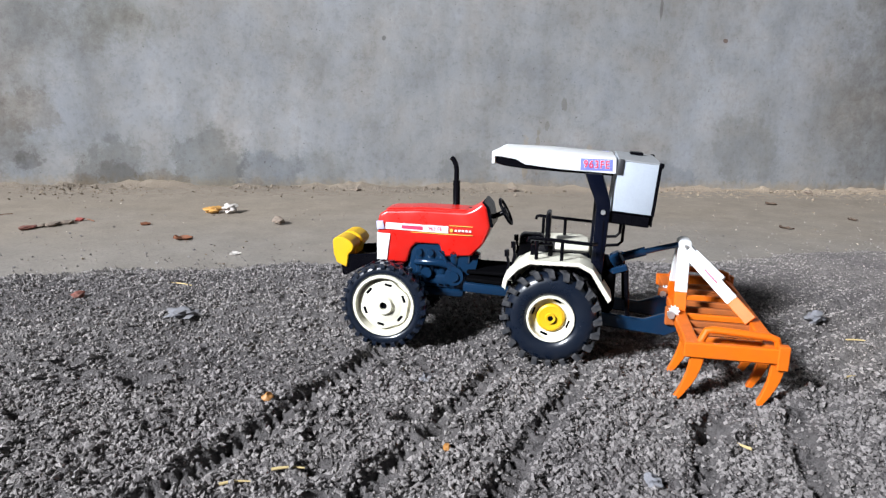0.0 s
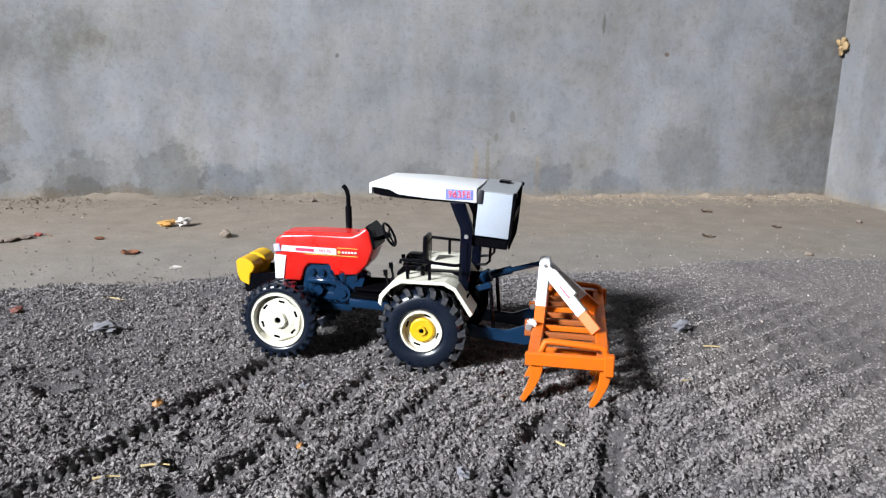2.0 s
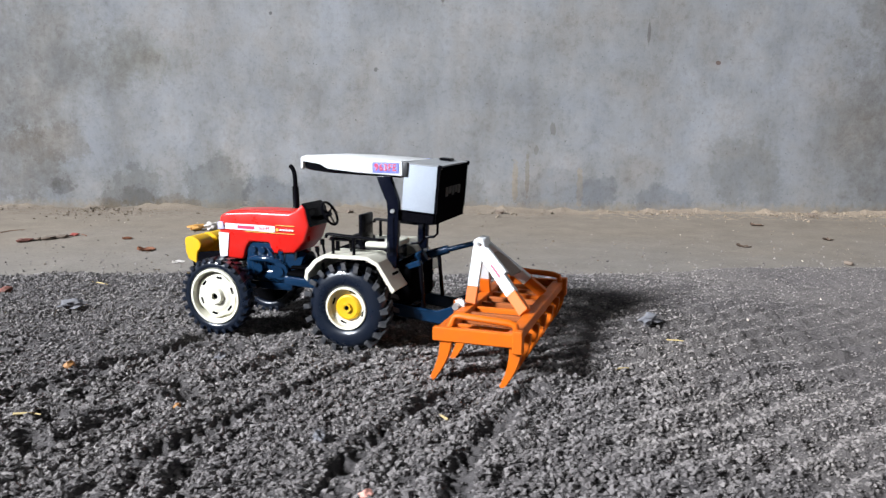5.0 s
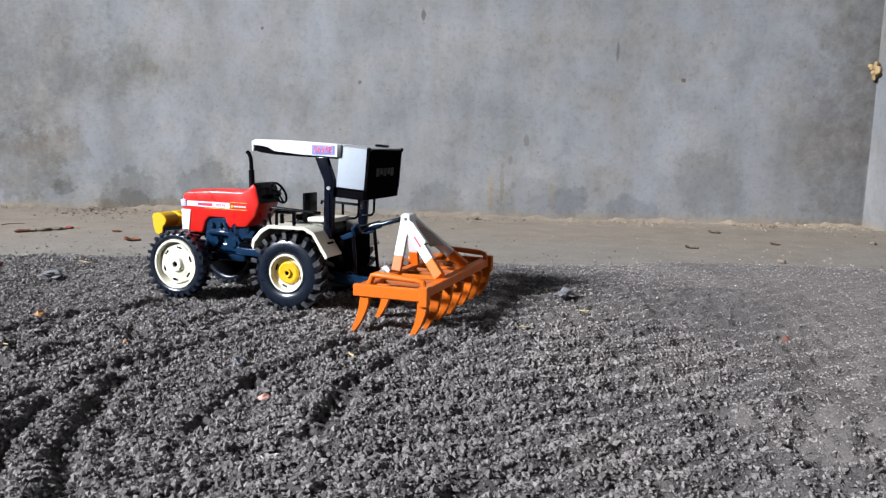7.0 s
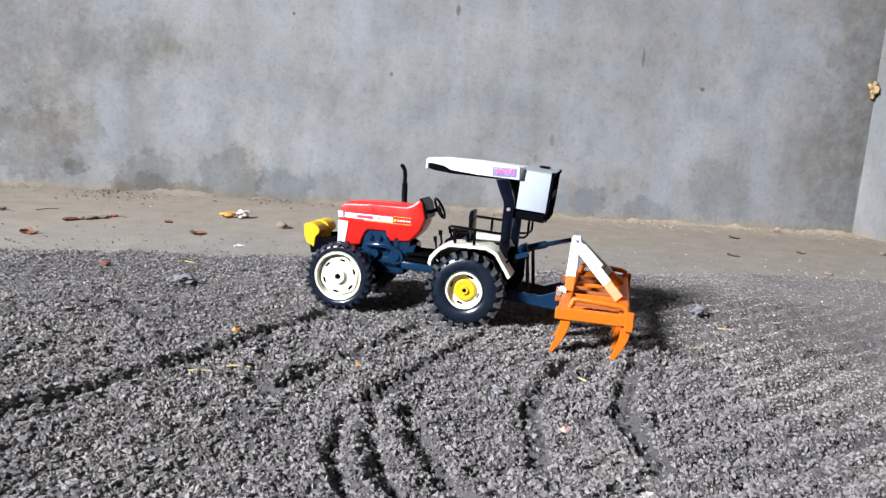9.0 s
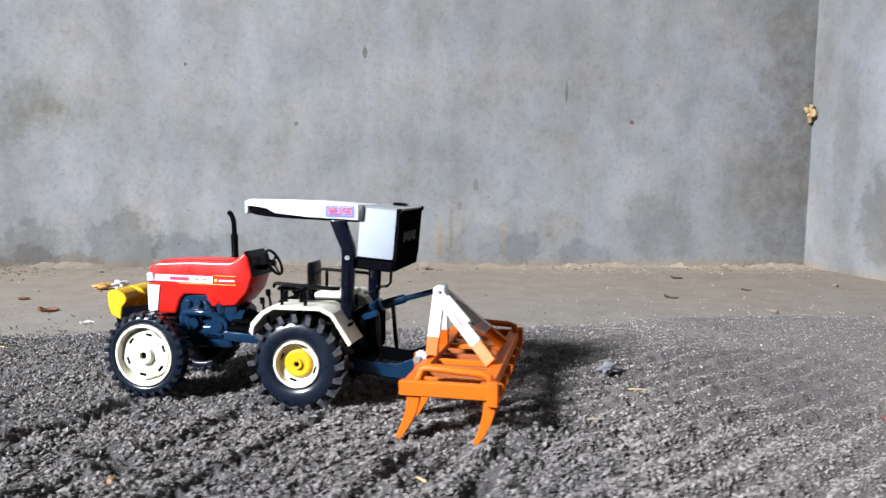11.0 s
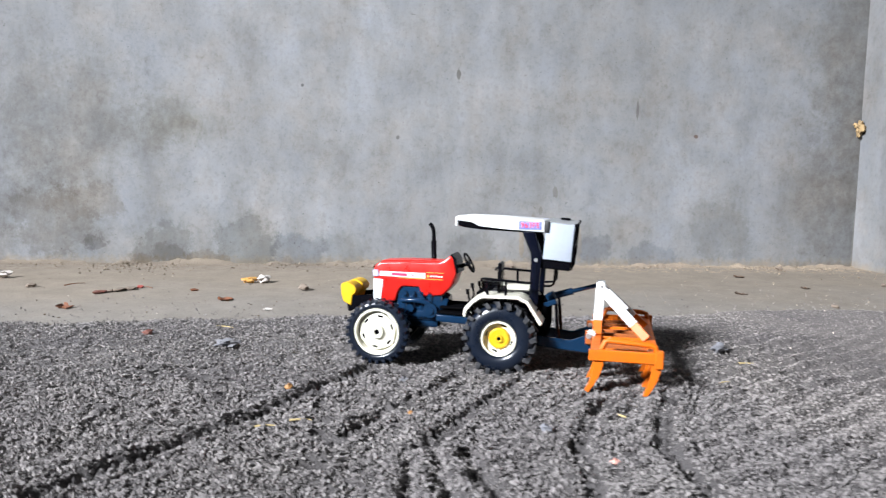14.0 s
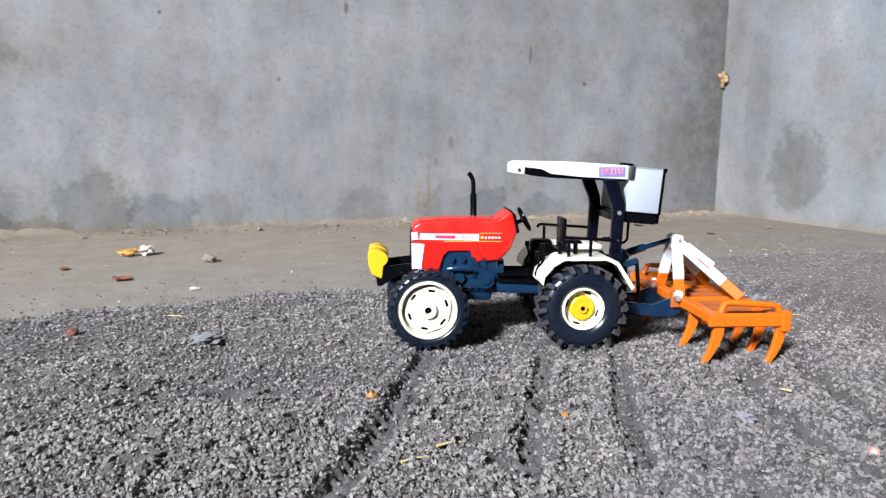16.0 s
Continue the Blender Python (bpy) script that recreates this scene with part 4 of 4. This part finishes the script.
# canopy on two bent posts
for sy in (-1, 1):
    y0, y1 = (-0.0372, -0.0305) if sy < 0 else (0.0465, 0.0532)
    face = y0 if sy < 0 else y1
    post = part("canopy_post", plate(((0.0310, 0.074), (0.0325, 0.1300), (0.0318, 0.1365), (0.0265, 0.1480), (0.0212, 0.1612), (0.0355, 0.1612), (0.0440, 0.1380), (0.0442, 0.1290), (0.0415, 0.074)), y0, y1, 0.0012, 2), POST, tractor, "dark bent canopy post standing on the mudguard")
    part("bolt", rod((0.0384, face, 0.1288), (0.0384, face + sy * 0.0016, 0.1288), 0.0022, sides=6), SILVER, post)
    part("post_rib", block(0.0345, 0.0395, *sorted((face, face + sy * 0.0010)), 0.0860, 0.1240, 0.0004, 1), POST, post)
part("cross_bar", block(0.0375, 0.0440, -0.0305, 0.0465, 0.1190, 0.1260, 0.001), BLACK, tractor)
CAN = ((-0.0585, 0.1725), (-0.0585, 0.1765), (-0.0530, 0.1785), (-0.0100, 0.1780), (0.0465, 0.1750), (0.0470, 0.1612), (0.0000, 0.1632), (-0.0300, 0.1660), (-0.0380, 0.1702), (-0.0500, 0.1718))
canopy = bmesh.new()
plate(((-0.0582, 0.1745), (-0.0530, 0.1785), (-0.0100, 0.1780), (0.0465, 0.1750), (0.0465, 0.1735), (-0.0100, 0.1765), (-0.0530, 0.1765)), -0.0330, 0.0510, 0.0006, 2, canopy)
plate(CAN, -0.0342, -0.0320, 0.0006, 1, canopy)
plate(CAN, 0.0500, 0.0522, 0.0006, 1, canopy)
block(-0.0589, -0.0555, -0.0338, 0.0518, 0.1655, 0.1765, 0.0008, 1, canopy)
for v in canopy.verts:
    v.co.z -= 0.0020 * (v.co.y + 0.034) / 0.086
canopy = part("canopy", canopy, WHITE, tractor, "white canopy roof with turned-down edges")
part("canopy_lining", plate(((-0.0552, 0.1660), (-0.0480, 0.1640), (-0.0300, 0.1622), (0.0000, 0.1610), (0.0450, 0.1595), (0.0450, 0.1640), (-0.0100, 0.1680), (-0.0552, 0.1725)), -0.0318, 0.0498, 0.0006, 1), BLACK, canopy, "dark underside of the canopy")
for k in range(3):
    part("front_lamp", rod((-0.0597, -0.0285 + k * 0.004, 0.1690), (-0.0585, -0.0285 + k * 0.004, 0.1690), 0.0017), BLACK, canopy)
for sy in (-1, 1):
    ys = -0.0347 if sy < 0 else 0.0523
    decal = part("number_decal", block(0.0170, 0.0435, ys, ys + 0.0004, 0.1638, 0.1735), BLUEPRINT, canopy, "blue number decal")
    turn = Matrix.Rotation(radians(90), 4, "X") if sy < 0 else Matrix.Rotation(radians(180), 4, "Z") @ Matrix.Rotation(radians(90), 4, "X")
    face = ys if sy < 0 else ys + 0.0004
    lettering("decal_outline", "963FE", 0.0090, Matrix.Translation((0.03025, face + sy * 0.0001, 0.1686)) @ turn, STICKER, decal, 0.86, 0.00042, 1.17)
    lettering("decal_number", "963FE", 0.0090, Matrix.Translation((0.03025, face + sy * 0.0003, 0.1686)) @ turn, PINK, decal, 0.86, 0.00014, 1.17)

# square box behind the canopy
crate = part("rear_box", block(0.0475, 0.0810, -0.0345, 0.0525, 0.1290, 0.1730, 0.0010, 2), GREYBOX, tractor, "square box with pale grey sides")
part("box_rear_panel", block(0.0808, 0.0821, -0.0340, 0.0520, 0.1200, 0.1723, 0.0004, 1), MATTE, crate, "black rear panel")
part("box_lid", block(0.0472, 0.0823, -0.0347, 0.0527, 0.1727, 0.1740, 0.0005, 1), paint("grey_lid", (0.26, 0.27, 0.28), 0.4), crate, "dark grey lid")
for a, b in ((-0.0352, -0.0338), (0.0518, 0.0532)):
    part("box_edge", block(0.0798, 0.0826, a, b, 0.1292, 0.1738, 0.0004, 1), BLACK, crate)
    part("corner_knob", block(0.0800, 0.0840, a - 0.0008, b + 0.0012, 0.1705, 0.1748, 0.0010, 2), BLACK, crate)
    part("box_rim", block(0.0476, 0.0800, a + 0.0002, b - 0.0002, 0.1290, 0.1302, 0.0003, 1), BLACK, crate)
part("box_clip", block(0.0462, 0.0515, -0.0362, -0.0340, 0.1610, 0.1745, 0.0010, 2), paint("dark_grey_clip", (0.022, 0.023, 0.026), 0.5), crate, "dark grey clip between canopy and box")
part("lid_knob", block(0.0595, 0.0715, 0.028, 0.041, 0.1741, 0.1768, 0.0008, 1), BLACK, crate)
bm = block(0.0440, 0.0800, -0.0335, 0.0515, 0.1190, 0.1288, 0.0010, 1)
part("box_carrier", bm, BLACK, tractor, "black carrier under the box")
for k in range(5):
    part("print_bar", block(0.0821, 0.0824, -0.012 + k * 0.0095, -0.0045 + k * 0.0095, 0.144 + 0.002 * (k % 2), 0.153), paint("dim_print", (0.007, 0.005, 0.0025), 0.8), crate)
tilt = Matrix.Translation((0.048, 0, 0.152)) @ Matrix.Rotation(radians(4.5), 4, "Y") @ Matrix.Translation((-0.048, 0, -0.152))
for o in tractor.children:
    if o.name.split(".")[0] in ("rear_box", "box_carrier"):
        o.matrix_basis = tilt
for y in (-0.006, 0.034):
    loop = tube(((0.044, y, 0.1190), (0.0560, y, 0.1185), (0.0585, y, 0.1150), (0.0580, y, 0.0985), (0.0545, y, 0.0950), (0.044, y, 0.0940)), 0.0014, 10)
    part("rear_loop", loop, BLACK, tractor, "black bent tube loop behind the posts")

# hitch
part("top_link", bar((0.050, 0.0, 0.078), (0.060, 0.0, 0.084), 0.013, 0.012, 0.002), NAVY, tractor)
bm = rod((0.052, 0.002, 0.080), (0.080, 0.004, 0.0888), 0.0042)
rod((0.078, 0.004, 0.0880), (0.111, 0.005, 0.0975), 0.0026, bm=bm)
part("top_link", bm, NAVY, tractor, "dark adjustable top link")
for sy in (-1, 1):
    y0, y1 = sorted((sy * 0.0260, sy * 0.0310))
    part("lower_arm", plate(((0.0300, 0.0270), (0.0300, 0.0400), (0.0800, 0.0350), (0.1040, 0.0440), (0.1090, 0.0420), (0.1090, 0.0260), (0.0990, 0.0210)), y0, y1, 0.0012, 1), NAVY, tractor, "navy lower lift arm")
    part("lift_rod", rod((0.0620, sy * 0.0270, 0.0800), (0.0660, sy * 0.0280, 0.0360), 0.0020), BLACK, tractor)
    part("rocker", bar((0.0420, sy * 0.0240, 0.0720), (0.0630, sy * 0.0270, 0.0800), 0.006, 0.006, 0.001), NAVY, tractor)
    gear = [((0.0052 if k % 4 < 2 else 0.0038) * math.cos(2 * math.pi * k / 40) + 0.1040, (0.0052 if k % 4 < 2 else 0.0038) * math.sin(2 * math.pi * k / 40) + 0.0455) for k in range(40)]
    part("gear", plate(gear, *sorted((sy * 0.0325, sy * 0.0355))), WHITE, tractor, "small pale toothed gear")

# ---- cultivator ----
cult = thing("cultivator", "orange toy cultivator with curved tines, hitched behind the tractor", "cultivator")
cult.matrix_basis = pose(0, 0, -0.0055, 0, 0, YAW)
X0, X1, YH = 0.1105, 0.1705, 0.1080
for x in (X0, X1):
    part("cross_beam", block(x - 0.0055, x + 0.0055, -YH, YH, 0.0395, 0.0485, 0.0010, 1), ORANGE, cult, "orange cross beam with worn paint")
for sy in (-1, 1):
    y0, y1 = sorted((sy * (YH + 0.0030), sy * (YH - 0.0030)))
    part("side_plate", block(X0 - 0.007, X1 + 0.008, y0, y1, 0.0375, 0.0495, 0.0010, 1), ORANGE, cult)
    rail = tube(((X0 + 0.006, sy * (YH - 0.006), 0.0480), (X0 + 0.010, sy * (YH - 0.006), 0.0575), (X0 + 0.014, sy * (YH - 0.006), 0.0585), (X1 - 0.004, sy * (YH - 0.006), 0.0560), (X1 + 0.001, sy * (YH - 0.006), 0.0545), (X1 + 0.003, sy * (YH - 0.006), 0.0480)), 0.0030, 10)
    part("side_rail", rail, ORANGE, cult, "orange raised side rail")
    part("corner_block", block(X1 + 0.001, X1 + 0.0095, *sorted((sy * (YH - 0.004), sy * (YH + 0.004))), 0.0330, 0.0520, 0.0008, 1), ORANGE, cult)
for k in range(9):
    y = -0.084 + k * 0.021
    part("frame_bar", block(X0, X1, y - 0.0027, y + 0.0027, 0.0410, 0.0462, 0.0008, 1), RUST if k % 3 else ORANGE, cult)


def tine(x, y, lean):
    pts = []
    for k in range(9):
        u = k / 8
        pts.append((x + 0.0010 * math.sin(u * 3.0) - 0.0100 * u ** 1.8 - lean * u, 0.0400 - 0.0375 * u))
    w = [0.0052 - 0.0030 * (k / 8) ** 1.5 for k in range(9)]
    prof = [(px - ww, pz) for (px, pz), ww in zip(pts, w)] + [(px + ww, pz - 0.001) for (px, pz), ww in reversed(list(zip(pts, w)))]
    ob = part("tine", plate(prof, y - 0.0026, y + 0.0026, 0.0006, 1), ORANGE, cult)
    return ob


for k in range(7):
    tine(X1 + 0.003, -0.1055 + k * 0.211 / 6, 0.001)
for y in (-0.1055, -0.052, 0.052, 0.1055):
    tine(X0 + 0.004, y, 0.003)

mast = part("mast_head", plate(((0.1085, 0.0930), (0.1075, 0.1060), (0.1110, 0.1085), (0.1180, 0.1075), (0.1195, 0.0930)), -0.0060, 0.0150, 0.001, 1), WHITE, cult, "white mast head with bolt hole")
part("mast_pin", rod((0.1135, -0.0085, 0.1030), (0.1135, 0.0175, 0.1030), 0.0016), SILVER, mast)


def two_tone(p, q, split, w, h):
    p, q = Vector(p), Vector(q)
    c = p.lerp(q, split)
    ob = part("brace", bar(p, c, w, h), WHITE, cult, "white brace with orange foot")
    part("brace_foot", bar(c, q, w, h), ORANGE, ob)


two_tone((0.1125, -0.0020, 0.1000), (X0, -0.0220, 0.0480), 0.70, 0.0050, 0.0105)
two_tone((0.1125, 0.0120, 0.1000), (X0, 0.0320, 0.0480), 0.70, 0.0050, 0.0105)
two_tone((0.1150, -0.0040, 0.0985), (X1 - 0.0040, -0.0400, 0.0490), 0.72, 0.0070, 0.0105)
two_tone((0.1150, 0.0140, 0.0985), (X1 - 0.0040, 0.0420, 0.0490), 0.72, 0.0070, 0.0105)
part("brace_tab", bar((0.1215, -0.0075, 0.0985), (0.1440, -0.0228, 0.0795), 0.0056, 0.0050), WHITE, cult)
part("brace_print", bar((0.1290, -0.0176, 0.0857), (0.1390, -0.0244, 0.0763), 0.0030, 0.0016, 0.0), PINK, cult)
part("brace_plate", bar((0.1255, 0.0050, 0.0935), (0.1480, 0.0020, 0.0750), 0.0340, 0.0016), paint("brown_plate", (0.20, 0.125, 0.085), 0.6, amount=0.4), cult, "brown plate between the rear braces")
for sy in (-1, 1):
    part("hitch_lug", block(X0 - 0.0130, X0 - 0.0040, *sorted((sy * 0.0280, sy * 0.0350)), 0.0380, 0.0540, 0.0010, 1), RUST, cult)
    part("hitch_pin", rod((X0 - 0.009, sy * 0.026, 0.0490), (X0 - 0.009, sy * 0.042, 0.0490), 0.0030), SILVER, cult)

# ---- small things lying about ----
def curled(name, size, curl, material, label, category, at, turn, group=""):
    """A dry curled leaf with a rib."""
    bm = bmesh.new()
    rows = []
    for i in range(9):
        u = i / 8
        w = 0.36 * math.sin(math.pi * min(max(u, 0.02), 0.98)) ** 0.8 * (1 + 0.30 * math.sin(13 * u + turn))
        rows.append([bm.verts.new(((u - 0.5) * size, v * w * size, 0.55 * curl * size * (v * v * 0.7 + 1.2 * (u - 0.5) ** 2) + 0.05 * size * math.sin(11 * u + 5 * v + turn))) for v in (-1, -0.6, -0.15, 0.15, 0.6, 1)])
    for a, b in zip(rows, rows[1:]):
        for k in range(5):
            bm.faces.new((a[k], a[k + 1], b[k + 1], b[k]))
    ext = bmesh.ops.extrude_face_region(bm, geom=bm.faces[:])
    for v in ext["geom"]:
        if isinstance(v, bmesh.types.BMVert):
            v.co.z += 0.012 * size
    ob = tagged(mesh_object(name, bm, material, None, 60), label, category, group)
    x, y = at
    ob.matrix_basis = pose(x, y, rest(x, y) - 0.0002, 6 * math.sin(turn), 8 * math.cos(turn), math.degrees(turn))
    return ob


def rest(x, y):
    return float(max(soil_height(np.array([x]), np.array([y]))[0], FZ))


def lump(name, size, flat, rough, material, label, category, at, turn, group=""):
    bm = bmesh.new()
    bmesh.ops.create_icosphere(bm, subdivisions=3, radius=size / 2)
    for v in bm.verts:
        k = 1 + rough * noise.noise(v.co * (3.0 / size) + Vector((turn, size * 900, 3))) + 0.5 * rough * noise.noise(v.co * (8.0 / size))
        v.co = Vector((v.co.x * k, v.co.y * k * 0.75, v.co.z * k * flat))
    ob = tagged(mesh_object(name, bm, material, None, 50), label, category, group)
    x, y = at
    low = min(v.co.z for v in ob.data.vertices)
    ob.matrix_basis = pose(x, y, rest(x, y) - low * 0.8, 0, 0, math.degrees(turn))
    return ob


def straw(length, at, turn, material=STRAW, r=0.0011):
    pts = [((u - 0.5) * length, 0.04 * length * math.sin(3 * u), r + 0.03 * length * math.sin(math.pi * u)) for u in (k / 6 for k in range(7))]
    ob = tagged(mesh_object("straw", tube(pts, [r * (1 - 0.5 * k / 6) for k in range(7)], 8), material), "short dry piece of straw lying on the ground", "straw", "straws")
    x, y = at
    ob.matrix_basis = pose(x, y, rest(x, y), 0, 0, math.degrees(turn))


curled("dry_leaf", 0.030, 0.35, LEAF, "curled red-brown dry leaf on the concrete", "leaf", (-0.436, 0.50), 0.6, "dry leaves")
curled("dry_leaf", 0.034, 0.30, LEAF, "curled red-brown dry leaf on the concrete", "leaf", (-0.690, 0.42), 2.1, "dry leaves")
curled("dry_leaf", 0.032, 0.25, HUSK, "brown dry leaf on the concrete by the wall", "leaf", (0.745, 0.86), 0.2, "dry leaves")
curled("dry_leaf", 0.026, 0.25, HUSK, "small dark dry leaf on the concrete", "leaf", (0.609, 0.585), 2.6, "dry leaves")
curled("dry_leaf", 0.024, 0.30, HUSK, "small dark dry leaf on the concrete", "leaf", (0.803, 0.67), 1.4, "dry leaves")
curled("pale_scrap", 0.022, 0.20, CHIP, "pale crinkled paper scrap on the floor", "scrap", (-0.345, 0.40), 0.9)


def litter_strip():
    """A string of dry brown bits with a dull red end and a bright red tip."""
    ob = thing("litter_strip", "crumpled strip of dry brown and red litter near the wall", "litter")
    ob.matrix_basis = pose(-0.665, 0.605, FZ, 0, 0, 48)
    for name, mat, spots in (("dry_bits", CLOD, ((-0.012, 0.004, 0.014), (0.002, -0.002, 0.017), (0.016, 0.004, 0.014), (0.030, 0.000, 0.018), (0.038, 0.008, 0.012))),
                             ("red_end", LITTER, ((-0.040, 0.000, 0.016), (-0.028, 0.003, 0.015))),
                             ("red_tip", paint("red_wrapper", (0.36, 0.06, 0.045), 0.6), ((0.056, 0.010, 0.014),)),
                             ("yellow_husk", STRAW, ((0.010, 0.012, 0.010), (-0.006, 0.010, 0.008)))):
        bm = bmesh.new()
        for x, y, s in spots:
            b = bmesh.new()
            bmesh.ops.create_icosphere(b, subdivisions=2, radius=s / 2)
            for v in b.verts:
                k = 1 + 0.7 * noise.noise(v.co * (3.5 / s) + Vector((x * 90, y * 70, 2)))
                v.co = Vector((v.co.x * k * 1.25, v.co.y * k * 0.7, v.co.z * k * 0.45 + s * 0.2))
            join(bm, b, Matrix.Translation((x, y, 0)))
        part(name, bm, mat, ob, "", 40)


litter_strip()
lump("pale_wad", 0.030, 0.5, 0.8, CHIP, "pale crumpled paper wad on the concrete by the wall", "litter", (-0.97, 0.80), 0.5)
lump("litter_lump", 0.030, 0.45, 0.6, paint("orange_wrapper", (0.50, 0.25, 0.05), 0.6, amount=0.3), "crumpled yellow and white wrapper by the wall", "litter", (-0.430, 0.735), 0.3)
lump("wrapper_end", 0.030, 0.55, 0.6, CHIP, "pale crumpled wrapper end by the wall", "litter", (-0.400, 0.738), 1.3)
lump("dirt_clod", 0.026, 0.5, 0.5, CLOD, "brown clod of dirt on the floor", "clod", (-0.304, 0.63), 2.0, "clods")
lump("dirt_clod", 0.018, 0.5, 0.5, CLOD, "brown clod of dirt on the floor", "clod", (-0.85, 0.66), 0.4, "clods")
lump("dirt_clod", 0.016, 0.5, 0.5, CLOD, "brown clod of dirt on the floor", "clod", (1.02, 0.71), 1.4, "clods")
lump("dirt_clod", 0.014, 0.5, 0.5, CLOD, "brown clod of dirt on the floor", "clod", (0.71, 0.42), 2.4, "clods")
lump("fluff", 0.026, 0.30, 1.1, FLUFF, "grey tuft of fluff on the soil", "fluff", (-0.353, 0.091), 0.2)
lump("fluff", 0.009, 0.6, 1.1, FLUFF, "small pale tuft of fluff on the soil", "fluff", (-0.129, -0.087), 0.9)
lump("fluff", 0.009, 0.7, 1.1, FLUFF, "small pale tuft of fluff on the soil", "fluff", (-0.01, -0.26), 1.9)
lump("fluff", 0.020, 0.5, 1.1, FLUFF, "pale bluish tuft of fluff on the soil", "fluff", (0.29, 0.03), 0.6)
lump("red_pebble", 0.014, 0.6, 0.4, LITTER, "small red brick chip on the soil", "chip", (-0.479, 0.171), 0.5)
lump("red_pebble", 0.009, 0.6, 0.4, LITTER, "small red brick chip on the soil", "chip", (0.48, -0.13), 1.5)
lump("pink_chip", 0.009, 0.6, 0.4, paint("pink_chip", (0.75, 0.35, 0.28), 0.7), "tiny pink plaster chip on the soil", "chip", (0.03, -0.33), 0.7)
lump("amber_bit", 0.009, 0.8, 0.4, AMBER, "small amber-coloured bit in a tyre track", "bit", (-0.25, -0.12), 0.7)
lump("amber_bit", 0.007, 0.7, 0.5, AMBER, "small amber-coloured bit on the soil", "bit", (-0.127, -0.202), 1.7)
curled("small_scrap", 0.012, 0.3, CHIP, "tiny dry husk on the soil", "husk", (-0.134, -0.33), 0.9, "husks")
curled("small_scrap", 0.010, 0.3, CHIP, "tiny dry husk on the soil", "husk", (-0.316, -0.325), 1.9, "husks")
curled("small_scrap", 0.015, 0.2, CHIP, "tiny dry husk on the soil", "husk", (0.061, -0.425), 0.3, "husks")
curled("small_scrap", 0.010, 0.2, CHIP, "tiny dry husk on the soil", "husk", (-0.354, -0.345), 2.3, "husks")
straw(0.034, (0.308, -0.013), -0.25)
straw(0.018, (-0.258, -0.236), 0.1)
straw(0.020, (-0.228, -0.224), 0.0)
straw(0.014, (0.23, -0.108), 0.3)
straw(0.016, (0.073, -0.213), 2.2)
straw(0.030, (-0.381, 0.213), -0.4)
nest = lump("mud_nest", 0.030, 1.3, 0.9, NEST, "tan crumbly mud nest stuck in the wall corner", "nest", (XR - 0.014, YW - 0.014), 0.6)
nest.location.z = 0.385
straw(0.045, (-0.78, 0.70), 0.9, LEAF, 0.0010)
straw(0.030, (-0.62, 0.66), 2.3, LEAF, 0.0009)
lump("fluff", 0.020, 0.4, 1.0, FLUFF, "grey tuft of fluff on the concrete floor", "fluff", (-0.90, 0.60), 1.2)
lump("dirt_clod", 0.020, 0.5, 0.6, CLOD, "brown clod of dirt on the floor", "clod", (-1.0, 0.85), 0.9, "clods")
lump("dirt_clod", 0.022, 0.45, 0.6, CLOD, "brown clod of dirt against the wall", "clod", (0.20, 1.035), 2.9, "clods")
lump("dirt_clod", 0.018, 0.45, 0.6, CLOD, "brown clod of dirt against the wall", "clod", (-0.16, 1.030), 0.9, "clods")
lump("dirt_clod", 0.020, 0.45, 0.6, CLOD, "brown clod of dirt against the wall", "clod", (0.95, 1.035), 1.9, "clods")
curled("dry_leaf", 0.022, 0.30, LEAF, "small brown dry leaf on the concrete", "leaf", (-0.52, 0.62), 1.1, "dry leaves")
